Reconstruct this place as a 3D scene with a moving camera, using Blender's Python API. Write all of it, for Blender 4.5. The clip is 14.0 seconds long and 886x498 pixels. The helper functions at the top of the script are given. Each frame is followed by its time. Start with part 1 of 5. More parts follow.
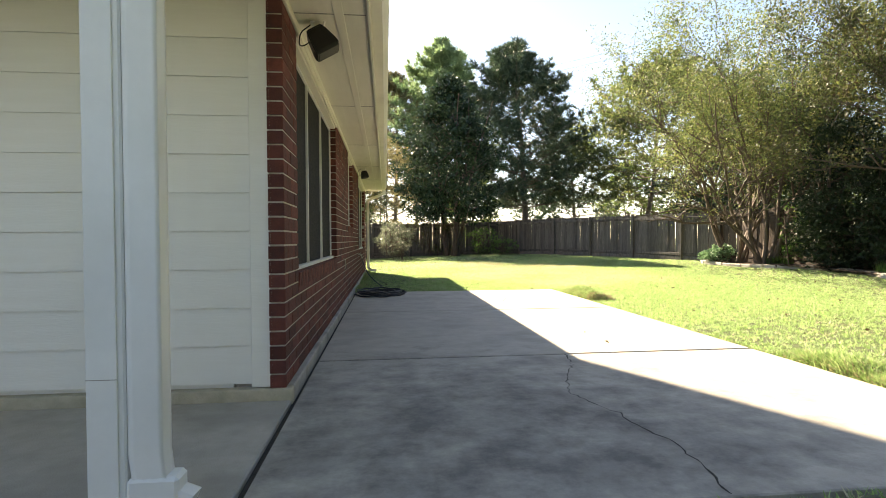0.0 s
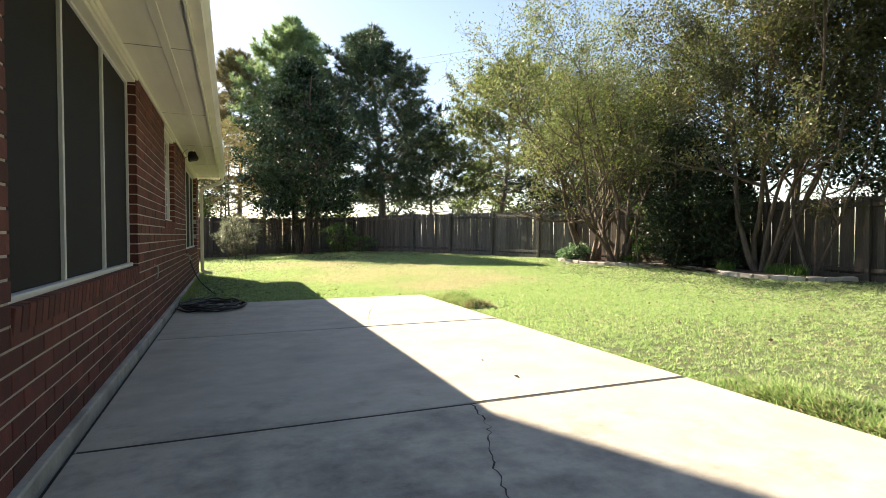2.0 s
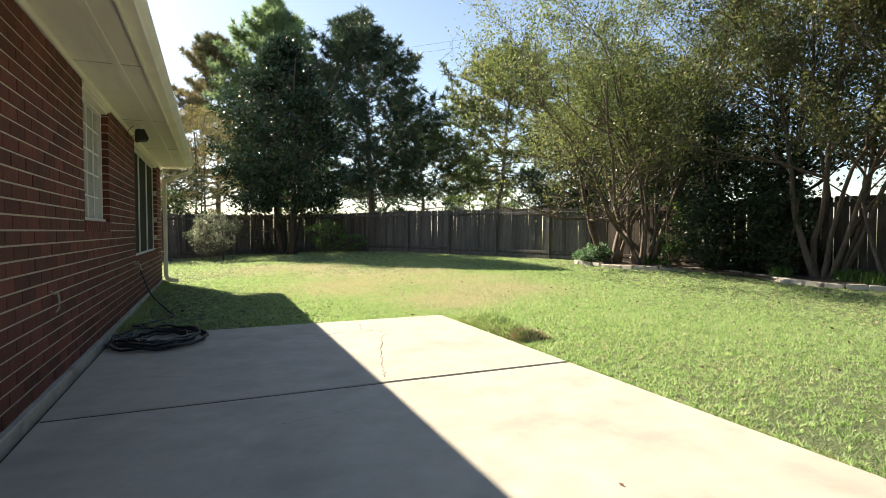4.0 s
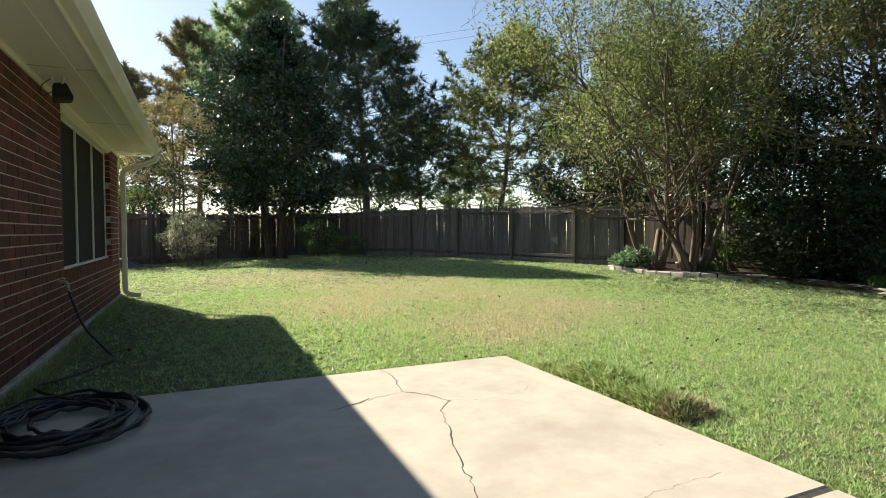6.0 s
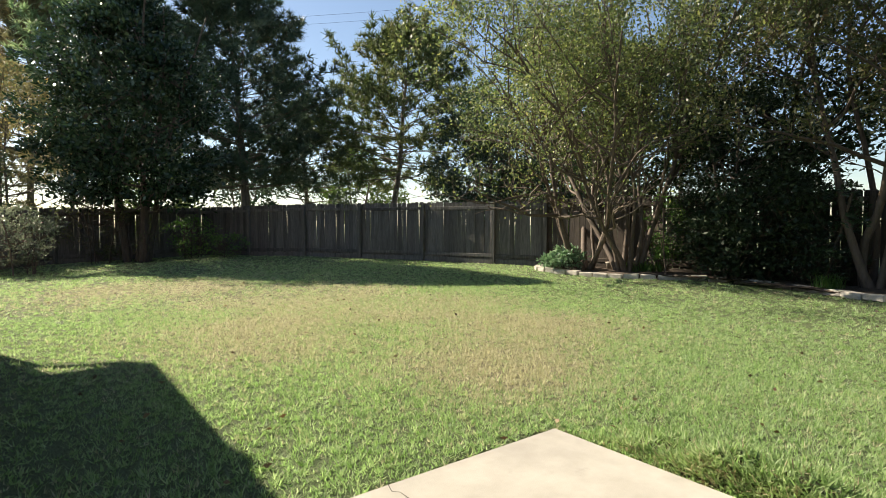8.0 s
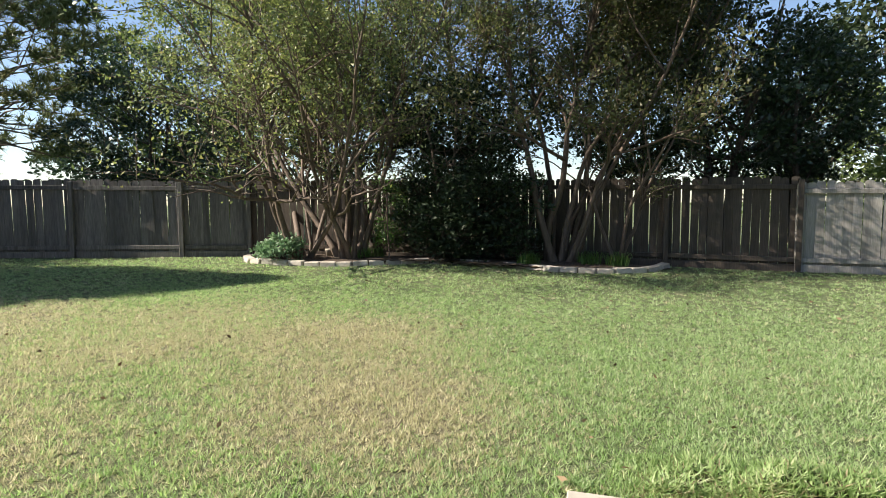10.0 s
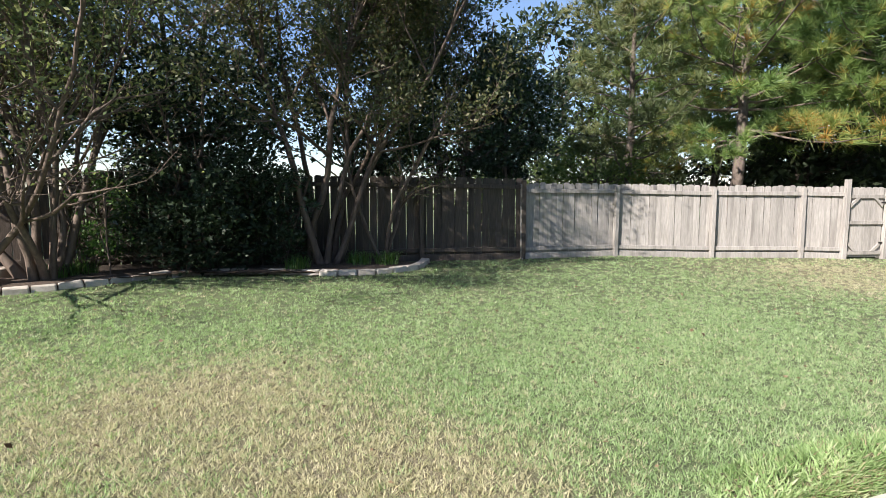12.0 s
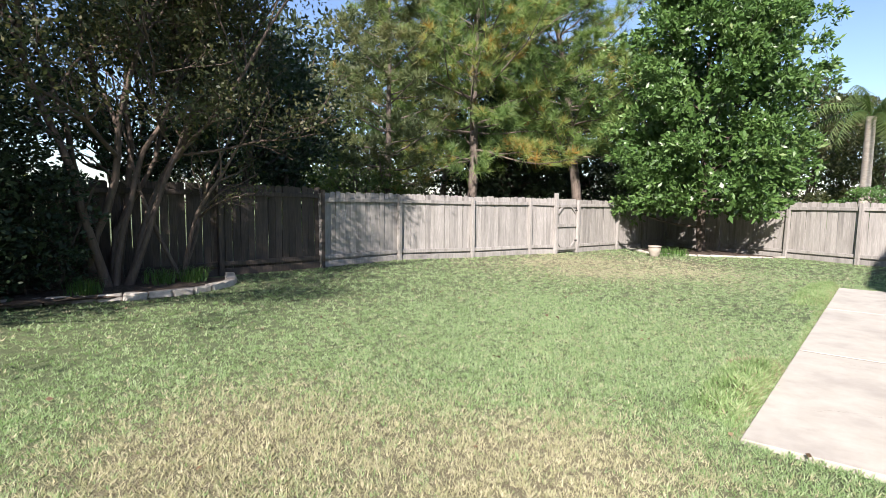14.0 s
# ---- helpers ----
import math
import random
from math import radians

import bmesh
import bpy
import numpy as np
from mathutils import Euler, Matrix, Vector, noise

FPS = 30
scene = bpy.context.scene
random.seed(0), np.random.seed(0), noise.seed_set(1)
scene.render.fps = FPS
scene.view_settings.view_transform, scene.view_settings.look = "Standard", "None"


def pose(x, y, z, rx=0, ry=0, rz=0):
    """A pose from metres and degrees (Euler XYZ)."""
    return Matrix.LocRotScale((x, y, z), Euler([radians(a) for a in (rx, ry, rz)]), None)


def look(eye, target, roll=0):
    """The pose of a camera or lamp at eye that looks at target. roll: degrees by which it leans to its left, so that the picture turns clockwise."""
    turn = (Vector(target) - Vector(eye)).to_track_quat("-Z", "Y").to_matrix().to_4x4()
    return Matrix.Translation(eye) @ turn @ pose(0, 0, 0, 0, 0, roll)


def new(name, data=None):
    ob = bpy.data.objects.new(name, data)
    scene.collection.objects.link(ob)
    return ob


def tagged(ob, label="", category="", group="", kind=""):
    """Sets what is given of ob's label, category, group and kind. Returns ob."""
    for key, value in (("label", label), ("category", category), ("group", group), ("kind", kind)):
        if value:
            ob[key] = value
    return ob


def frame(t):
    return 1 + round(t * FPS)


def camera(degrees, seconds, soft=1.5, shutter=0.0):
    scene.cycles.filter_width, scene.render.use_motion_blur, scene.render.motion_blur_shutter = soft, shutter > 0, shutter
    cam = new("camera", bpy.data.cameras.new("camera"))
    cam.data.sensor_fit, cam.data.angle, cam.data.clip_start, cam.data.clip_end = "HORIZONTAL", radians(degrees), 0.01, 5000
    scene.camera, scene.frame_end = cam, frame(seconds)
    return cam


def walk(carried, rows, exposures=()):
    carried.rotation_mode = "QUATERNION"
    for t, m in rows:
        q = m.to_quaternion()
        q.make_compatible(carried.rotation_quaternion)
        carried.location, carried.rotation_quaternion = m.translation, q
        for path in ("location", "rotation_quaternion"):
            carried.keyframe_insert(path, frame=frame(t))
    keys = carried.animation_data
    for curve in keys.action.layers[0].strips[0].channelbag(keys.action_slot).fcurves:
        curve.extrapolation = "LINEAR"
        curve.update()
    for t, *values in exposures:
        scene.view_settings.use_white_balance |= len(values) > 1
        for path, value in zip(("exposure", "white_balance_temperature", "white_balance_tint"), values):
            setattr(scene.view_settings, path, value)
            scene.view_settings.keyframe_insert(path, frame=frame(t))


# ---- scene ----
# ================= camera =================
cam = camera(78.3, 14.0, soft=0.75)
PATH = [
    (0, (0.584, 1.760, 0.922), (0.793, 3.749, 0.887), -0.4),
    (0.5, (0.584, 1.990, 0.920), (1.001, 3.946, 0.879), -0.35),
    (1, (0.636, 2.350, 0.928), (1.181, 4.274, 0.881), -0.25),
    (1.5, (0.700, 2.760, 0.948), (1.351, 4.650, 0.897), -0.15),
    (2, (0.728, 3.150, 0.968), (1.455, 5.013, 0.915), -0.1),
    (2.5, (0.771, 3.584, 0.998), (1.521, 5.437, 0.944), -0.1),
    (5, (1.090, 6.281, 1.067), (1.892, 8.112, 0.994), -0.1),
    (5.5, (1.130, 6.835, 1.070), (1.945, 8.660, 1.002), -0.15),
    (6, (1.190, 7.385, 1.080), (2.009, 9.208, 1.014), -0.2),
    (6.5, (1.225, 7.893, 1.094), (2.079, 9.701, 1.030), -0.2),
    (7, (1.268, 8.406, 1.111), (2.186, 10.181, 1.045), -0.2),
    (9.5, (1.165, 10.814, 1.251), (2.953, 11.698, 1.106), -0.4),
    (10, (1.225, 11.325, 1.270), (3.140, 11.876, 1.102), -0.4),
    (10.5, (1.335, 11.797, 1.310), (3.309, 12.053, 1.120), -0.3),
    (11, (1.490, 12.299, 1.370), (3.476, 12.171, 1.169), -0.3),
    (11.5, (1.710, 12.770, 1.410), (3.663, 12.394, 1.200), -0.2),
    (12, (1.965, 13.224, 1.420), (3.847, 12.581, 1.211), -0.1),
    (12.5, (2.190, 13.680, 1.420), (3.961, 12.771, 1.223), 0.0),
    (13, (2.395, 14.165, 1.430), (4.019, 13.014, 1.229), 0.1),
    (13.5, (2.640, 14.655, 1.445), (4.109, 13.312, 1.250), 0.3),
    (14, (2.950, 15.176, 1.481), (4.218, 13.641, 1.297), 0.5),
]
EXPOSURES = [(0, 2.1, 8700, 15), (1, 1.88, 8300, 13), (2.5, 1.7, 8100, 13), (5, 1.24, 7600, 9), (7, 1.1, 7500, 9), (9.5, 1.22, 7250, 12), (11, 1.3, 6600, 14), (14, 1.27, 6400, 18)]
walk(cam, [(t, look(eye, target, roll)) for t, eye, target, roll in PATH], EXPOSURES)

# ================= world and sun =================
SUN_WAY = Vector((0.575, -1.32, -1.0)).normalized()
sky_world = bpy.data.worlds.new("sky")
scene.world = sky_world
sky_world.use_nodes = True
_nt = sky_world.node_tree
_sky = _nt.nodes.new("ShaderNodeTexSky")
_sky.sky_type = "NISHITA"
_sky.sun_disc = False
_sky.sun_elevation = math.asin(-SUN_WAY.z)
_sky.sun_rotation = math.atan2(-SUN_WAY.x, -SUN_WAY.y)
_sky.air_density, _sky.dust_density, _sky.ozone_density = 1.0, 0.65, 2.6
_sky.altitude = 600
_nt.links.new(_sky.outputs[0], _nt.nodes["Background"].inputs[0])
_nt.nodes["Background"].inputs[1].default_value = 0.084
sun_data = bpy.data.lights.new("sun", "SUN")
sun_data.energy, sun_data.angle, sun_data.color = 5.0, radians(0.53), (1.0, 0.94, 0.84)
sun = new("sun", sun_data)
sun.matrix_world = look((-20, 45, 35), Vector((-20, 45, 35)) + SUN_WAY)


# ================= materials =================
def mat(name, c1, c2, scale=8.0, rough=0.75, bump=0.2, bscale=60.0, stretch=(1, 1, 1), stain=None, stain_scale=0.8,
        stain_amount=0.5, metal=0.0, spec=0.5, vary=0.0, per_piece=False, bdist=0.01):
    """Two-colour noise paint with larger stains, fine bump; vary: brightness change from piece to piece."""
    m = bpy.data.materials.new(name)
    m.use_nodes = True
    nt = m.node_tree
    N, L = nt.nodes, nt.links
    b = N["Principled BSDF"]
    b.inputs["Metallic"].default_value = metal
    b.inputs["Specular IOR Level"].default_value = spec
    tc = N.new("ShaderNodeTexCoord")
    mp = N.new("ShaderNodeMapping")
    mp.inputs["Scale"].default_value = stretch
    L.new(tc.outputs["Object"], mp.inputs["Vector"])
    vec = mp.outputs["Vector"]
    if per_piece:
        oi = N.new("ShaderNodeObjectInfo")
        add = N.new("ShaderNodeVectorMath")
        add.operation = "MULTIPLY_ADD"
        L.new(oi.outputs["Random"], add.inputs[0])
        add.inputs[1].default_value = (37.0, 51.0, 23.0)
        L.new(vec, add.inputs[2])
        vec = add.outputs[0]
    n1 = N.new("ShaderNodeTexNoise")
    n1.inputs["Scale"].default_value = scale
    n1.inputs["Detail"].default_value = 6
    n1.inputs["Roughness"].default_value = 0.65
    L.new(vec, n1.inputs["Vector"])
    r1 = N.new("ShaderNodeValToRGB")
    r1.color_ramp.elements[0].position, r1.color_ramp.elements[1].position = 0.32, 0.68
    r1.color_ramp.elements[0].color, r1.color_ramp.elements[1].color = (*c1, 1), (*c2, 1)
    L.new(n1.outputs["Fac"], r1.inputs["Fac"])
    col = r1.outputs["Color"]
    if stain:
        n2 = N.new("ShaderNodeTexNoise")
        n2.inputs["Scale"].default_value = stain_scale
        n2.inputs["Detail"].default_value = 5
        L.new(tc.outputs["Object"] if not per_piece else vec, n2.inputs["Vector"])
        r2 = N.new("ShaderNodeValToRGB")
        r2.color_ramp.elements[0].position, r2.color_ramp.elements[1].position = 0.48, 0.72
        r2.color_ramp.elements[0].color = (0, 0, 0, 1)
        r2.color_ramp.elements[1].color = (stain_amount,) * 3 + (1,)
        L.new(n2.outputs["Fac"], r2.inputs["Fac"])
        mx = N.new("ShaderNodeMix")
        mx.data_type = "RGBA"
        L.new(r2.outputs["Color"], mx.inputs["Factor"])
        L.new(col, mx.inputs["A"])
        mx.inputs["B"].default_value = (*stain, 1)
        col = mx.outputs["Result"]
    if vary:
        rnd = N.new("ShaderNodeObjectInfo").outputs["Random"] if per_piece else N.new("ShaderNodeNewGeometry").outputs["Random Per Island"]
        mr = N.new("ShaderNodeMapRange")
        mr.inputs["To Min"].default_value, mr.inputs["To Max"].default_value = 1 - vary, 1 + vary
        L.new(rnd, mr.inputs["Value"])
        hs = N.new("ShaderNodeHueSaturation")
        L.new(mr.outputs["Result"], hs.inputs["Value"])
        L.new(col, hs.inputs["Color"])
        col = hs.outputs["Color"]
    L.new(col, b.inputs["Base Color"])
    rr = N.new("ShaderNodeMapRange")
    rr.inputs["To Min"].default_value, rr.inputs["To Max"].default_value = max(0.02, rough - 0.12), min(1, rough + 0.12)
    L.new(n1.outputs["Fac"], rr.inputs["Value"])
    L.new(rr.outputs["Result"], b.inputs["Roughness"])
    if bump:
        n3 = N.new("ShaderNodeTexNoise")
        n3.inputs["Scale"].default_value = bscale
        n3.inputs["Detail"].default_value = 4
        L.new(vec, n3.inputs["Vector"])
        bp = N.new("ShaderNodeBump")
        bp.inputs["Strength"].default_value, bp.inputs["Distance"].default_value = bump, bdist
        L.new(n3.outputs["Fac"], bp.inputs["Height"])
        L.new(bp.outputs["Normal"], b.inputs["Normal"])
    return m


def leaf_mat(name, cols, rough=0.45, through_light=0.35, spec=0.5, single=0.45, glow=1.1):
    """Leaves: colour from a ramp, in part leaf by leaf (single), in part twig by twig (the tint attribute); light comes through."""
    m = bpy.data.materials.new(name)
    m.use_nodes = True
    N, L = m.node_tree.nodes, m.node_tree.links
    b = N["Principled BSDF"]
    geo = N.new("ShaderNodeNewGeometry")
    r = N.new("ShaderNodeValToRGB")
    els = r.color_ramp.elements
    while len(els) < len(cols):
        els.new(0.5)
    for e, (p, c) in zip(els, cols):
        e.position, e.color = p, (*c, 1)
    tint = N.new("ShaderNodeAttribute")
    tint.attribute_name = "tint"
    fm = N.new("ShaderNodeMix")
    fm.inputs["Factor"].default_value = single
    L.new(tint.outputs["Fac"], fm.inputs["A"])
    L.new(geo.outputs["Random Per Island"], fm.inputs["B"])
    L.new(fm.outputs["Result"], r.inputs["Fac"])
    L.new(r.outputs["Color"], b.inputs["Base Color"])
    b.inputs["Roughness"].default_value = rough
    b.inputs["Specular IOR Level"].default_value = spec
    tr = N.new("ShaderNodeBsdfTranslucent")
    hs = N.new("ShaderNodeHueSaturation")
    hs.inputs["Value"].default_value, hs.inputs["Saturation"].default_value = 1.5, glow
    L.new(r.outputs["Color"], hs.inputs["Color"])
    L.new(hs.outputs["Color"], tr.inputs["Color"])
    mx = N.new("ShaderNodeMixShader")
    mx.inputs[0].default_value = through_light
    L.new(b.outputs[0], mx.inputs[1])
    L.new(tr.outputs[0], mx.inputs[2])
    L.new(mx.outputs[0], N["Material Output"].inputs["Surface"])
    return m


BRICK = mat("red_brick", (0.095, 0.025, 0.019), (0.165, 0.047, 0.034), 14, 0.85, 0.5, 120, stain=(0.06, 0.022, 0.02), stain_scale=3, stain_amount=0.7, vary=0.36, per_piece=True)
BRICK_FAR = mat("red_brick_joined", (0.095, 0.025, 0.019), (0.165, 0.047, 0.034), 14, 0.85, 0.5, 120, stain=(0.06, 0.022, 0.02), stain_scale=3, stain_amount=0.7, vary=0.36)
MORTAR = mat("mortar", (0.42, 0.37, 0.32), (0.55, 0.50, 0.44), 30, 0.95, 0.5, 150)
CONCRETE = mat("concrete", (0.385, 0.358, 0.308), (0.475, 0.447, 0.39), 5, 0.88, 0.35, 140, stain=(0.26, 0.24, 0.215), stain_scale=1.9, stain_amount=0.5, bdist=0.004)
PORCH_CONCRETE = mat("porch_concrete", (0.36, 0.33, 0.28), (0.46, 0.43, 0.37), 6, 0.85, 0.3, 140, stain=(0.22, 0.20, 0.17), stain_scale=1.0, stain_amount=0.7)
CURB = mat("raw_beige_curb", (0.42, 0.38, 0.28), (0.56, 0.51, 0.39), 9, 0.9, 0.6, 90, stain=(0.24, 0.21, 0.15), stain_scale=3, stain_amount=0.6)
FOUNDATION = mat("foundation_concrete", (0.36, 0.34, 0.30), (0.50, 0.47, 0.41), 9, 0.9, 0.6, 90, stain=(0.18, 0.17, 0.15), stain_scale=2.5, stain_amount=0.7)
CRACK = mat("crack_dirt_and_gap_shade", (0.02, 0.018, 0.016), (0.06, 0.052, 0.043), 20, 0.95, 0.4, 80)
WHITE = mat("white_paint", (0.74, 0.74, 0.70), (0.82, 0.82, 0.78), 3, 0.5, 0.06, 60, stain=(0.66, 0.65, 0.58), stain_scale=1.2, stain_amount=0.6)
SIDING = mat("cream_siding_paint", (0.79, 0.775, 0.71), (0.83, 0.82, 0.76), 2.5, 0.55, 0.12, 40, stretch=(0.4, 1, 6), stain=(0.66, 0.64, 0.57), stain_scale=0.8, stain_amount=0.5)
# Light bounced up from the ground is put in as brighter, yellower paint.
SOFFIT = mat("soffit_paint_bounce_tinted", (0.76, 0.73, 0.62), (0.82, 0.79, 0.68), 3, 0.6, 0.25, 60, stretch=(6, 0.5, 1), stain=(0.66, 0.62, 0.52), stain_scale=1.0, stain_amount=0.5)
GUTTER = mat("gutter_paint", (0.76, 0.73, 0.63), (0.82, 0.79, 0.69), 3, 0.4, 0.05, 30, stain=(0.58, 0.55, 0.46), stain_scale=2, stain_amount=0.5)
SCREEN = mat("dark_insect_screen", (0.018, 0.018, 0.019), (0.028, 0.028, 0.029), 3, 0.8, 0.2, 900, spec=0.2)
FRAME = mat("window_frame_paint", (0.62, 0.62, 0.60), (0.72, 0.72, 0.70), 5, 0.45, 0.05, 50)


def stain_and_shade_concrete():
    """Damp dark blotches in the worn part of the slab near the porch, with its shade put into their tone."""
    N, L = CONCRETE.node_tree.nodes, CONCRETE.node_tree.links
    b = N["Principled BSDF"]
    src = b.inputs["Base Color"].links[0].from_socket
    tc = N["Texture Coordinate"]
    sub = N.new("ShaderNodeVectorMath")
    sub.operation = "DISTANCE"
    L.new(tc.outputs["Object"], sub.inputs[0])
    sub.inputs[1].default_value = (1.1, 4.3, 0.0)
    near = N.new("ShaderNodeMapRange")
    near.inputs["From Min"].default_value, near.inputs["From Max"].default_value = 0.6, 2.6
    near.inputs["To Min"].default_value, near.inputs["To Max"].default_value = 0.22, -0.12
    L.new(sub.outputs["Value"], near.inputs["Value"])
    ns = N.new("ShaderNodeTexNoise")
    ns.inputs["Scale"].default_value, ns.inputs["Detail"].default_value, ns.inputs["Roughness"].default_value = 3.2, 7, 0.7
    L.new(tc.outputs["Object"], ns.inputs["Vector"])
    add = N.new("ShaderNodeMath")
    L.new(ns.outputs["Fac"], add.inputs[0])
    L.new(near.outputs["Result"], add.inputs[1])
    rm = N.new("ShaderNodeValToRGB")
    rm.color_ramp.elements[0].position, rm.color_ramp.elements[1].position = 0.5, 0.85
    rm.color_ramp.elements[0].color, rm.color_ramp.elements[1].color = (0, 0, 0, 1), (0.85, 0.85, 0.85, 1)
    L.new(add.outputs[0], rm.inputs["Fac"])
    mx = N.new("ShaderNodeMix")
    mx.data_type = "RGBA"
    L.new(rm.outputs["Color"], mx.inputs["Factor"])
    L.new(src, mx.inputs["A"])
    mx.inputs["B"].default_value = (0.12, 0.11, 0.105, 1)
    L.new(mx.outputs["Result"], b.inputs["Base Color"])


stain_and_shade_concrete()
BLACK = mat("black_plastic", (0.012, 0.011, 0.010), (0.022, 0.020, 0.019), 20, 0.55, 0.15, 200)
HOSE = mat("dark_rubber_hose", (0.015, 0.017, 0.022), (0.03, 0.033, 0.04), 30, 0.5, 0.1, 200)
SHINGLE = mat("roof_shingles", (0.10, 0.09, 0.08), (0.16, 0.145, 0.13), 25, 0.95, 0.6, 60)
# Dark copy for the backlit runs: their shade is put into the wood tone.
WOOD = mat("shaded_weathered_fence_wood", (0.078, 0.073, 0.067), (0.162, 0.151, 0.140), 9, 0.9, 0.5, 30, stretch=(6, 6, 0.5), stain=(0.05, 0.049, 0.036), stain_scale=1.4, stain_amount=0.8, vary=0.25, per_piece=True)
# Brown fence wood with the canopy's shade put into its dark tone.
WOOD_BROWN = mat("shaded_brown_fence_wood", (0.050, 0.039, 0.031), (0.105, 0.083, 0.066), 9, 0.9, 0.5, 30, stretch=(6, 6, 0.5), stain=(0.035, 0.03, 0.024), stain_scale=1.4, stain_amount=0.7, vary=0.22, per_piece=True)
BARK_GREY = mat("grey_brown_myrtle_bark", (0.07, 0.05, 0.038), (0.15, 0.112, 0.086), 7, 0.8, 0.4, 40, stretch=(3, 3, 0.7), stain=(0.07, 0.05, 0.04), stain_scale=3, stain_amount=0.6)
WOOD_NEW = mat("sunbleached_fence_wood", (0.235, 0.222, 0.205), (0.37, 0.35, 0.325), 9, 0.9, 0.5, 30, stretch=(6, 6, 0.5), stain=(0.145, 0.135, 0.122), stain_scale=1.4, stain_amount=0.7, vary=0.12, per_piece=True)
STONE = mat("concrete_edging_block", (0.38, 0.345, 0.30), (0.54, 0.50, 0.44), 18, 0.92, 0.8, 70, stain=(0.25, 0.225, 0.19), stain_scale=4, stain_amount=0.6, vary=0.12, per_piece=True)
MULCH = mat("dark_mulch_soil", (0.035, 0.025, 0.018), (0.10, 0.07, 0.05), 30, 0.95, 1.0, 60, stain=(0.16, 0.12, 0.085), stain_scale=12, stain_amount=0.6, bdist=0.03)
POT = mat("pale_ceramic", (0.30, 0.265, 0.22), (0.40, 0.355, 0.30), 8, 0.6, 0.15, 60)
BARK_MYRTLE = mat("smooth_myrtle_bark", (0.07, 0.05, 0.038), (0.17, 0.128, 0.098), 7, 0.75, 0.35, 40, stretch=(3, 3, 0.7), stain=(0.11, 0.08, 0.06), stain_scale=3, stain_amount=0.6)
BARK_DARK = mat("dark_bark", (0.05, 0.038, 0.03), (0.115, 0.09, 0.07), 9, 0.95, 0.9, 30, stretch=(2, 2, 0.5), bdist=0.03)
BARK_PINE = mat("pine_bark", (0.085, 0.065, 0.052), (0.21, 0.17, 0.14), 6, 0.95, 1.0, 18, stretch=(2, 2, 0.6), bdist=0.04)
BARK_PALM = mat("palm_trunk", (0.34, 0.30, 0.25), (0.48, 0.43, 0.37), 6, 0.9, 0.5, 20, stretch=(1, 1, 4))
TARP = mat("grey_blue_tarp", (0.03, 0.04, 0.06), (0.06, 0.075, 0.10), 5, 0.6, 0.4, 12)

LEAF_MYRTLE = leaf_mat("myrtle_leaves", [(0.0, (0.065, 0.095, 0.042)), (0.4, (0.130, 0.175, 0.070)), (0.75, (0.23, 0.265, 0.095)), (1.0, (0.30, 0.27, 0.12))], 0.5, 0.4)
LEAF_MYRTLE_B = leaf_mat("brown_myrtle_leaves", [(0.0, (0.036, 0.052, 0.022)), (0.45, (0.068, 0.086, 0.034)), (0.75, (0.11, 0.112, 0.045)), (1.0, (0.145, 0.105, 0.055))], 0.5, 0.4)
LEAF_EVER = leaf_mat("glossy_evergreen_leaves", [(0.0, (0.018, 0.036, 0.016)), (0.6, (0.036, 0.067, 0.030)), (1.0, (0.07, 0.105, 0.045))], 0.32, 0.15)
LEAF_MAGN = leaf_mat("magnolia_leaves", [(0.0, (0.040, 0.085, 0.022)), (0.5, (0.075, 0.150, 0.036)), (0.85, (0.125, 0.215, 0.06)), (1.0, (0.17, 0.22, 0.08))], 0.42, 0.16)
# Dark copy for the backlit magnolia, its shade put into the colour.
LEAF_MAGN_SHADED = leaf_mat("shaded_magnolia_leaves", [(0.0, (0.018, 0.038, 0.020)), (0.7, (0.038, 0.070, 0.036)), (1.0, (0.075, 0.115, 0.058))], 0.22, 0.12)
LEAF_LIGHT = leaf_mat("pale_autumn_leaves", [(0.0, (0.10, 0.10, 0.05)), (0.45, (0.18, 0.17, 0.085)), (0.8, (0.30, 0.25, 0.11)), (1.0, (0.28, 0.17, 0.08))], 0.6, 0.4)
LEAF_SHRUB = leaf_mat("shrub_leaves", [(0.0, (0.045, 0.11, 0.03)), (0.6, (0.10, 0.20, 0.05)), (1.0, (0.19, 0.28, 0.09))], 0.4, 0.35)
LEAF_PALE = leaf_mat("pale_blue_green_leaves", [(0.0, (0.06, 0.12, 0.06)), (0.6, (0.15, 0.25, 0.135)), (1.0, (0.27, 0.37, 0.22))], 0.45, 0.3)
LEAF_ROSE = leaf_mat("grey_green_rose_leaves", [(0.0, (0.07, 0.09, 0.055)), (0.6, (0.17, 0.20, 0.13)), (0.92, (0.30, 0.32, 0.24)), (1.0, (0.5, 0.10, 0.12))], 0.35, 0.35)
NEEDLE = leaf_mat("pine_needles", [(0.0, (0.065, 0.120, 0.036)), (0.45, (0.140, 0.225, 0.062)), (0.70, (0.230, 0.290, 0.080)), (0.80, (0.30, 0.24, 0.06)), (1.0, (0.46, 0.20, 0.045))], 0.5, 0.25, 0.5, 0.3)
NEEDLE_BLUE = leaf_mat("green_pine_needles", [(0.0, (0.12, 0.195, 0.10)), (0.6, (0.23, 0.315, 0.165)), (1.0, (0.32, 0.36, 0.20))], 0.5, 0.45, 0.5, 0.35)
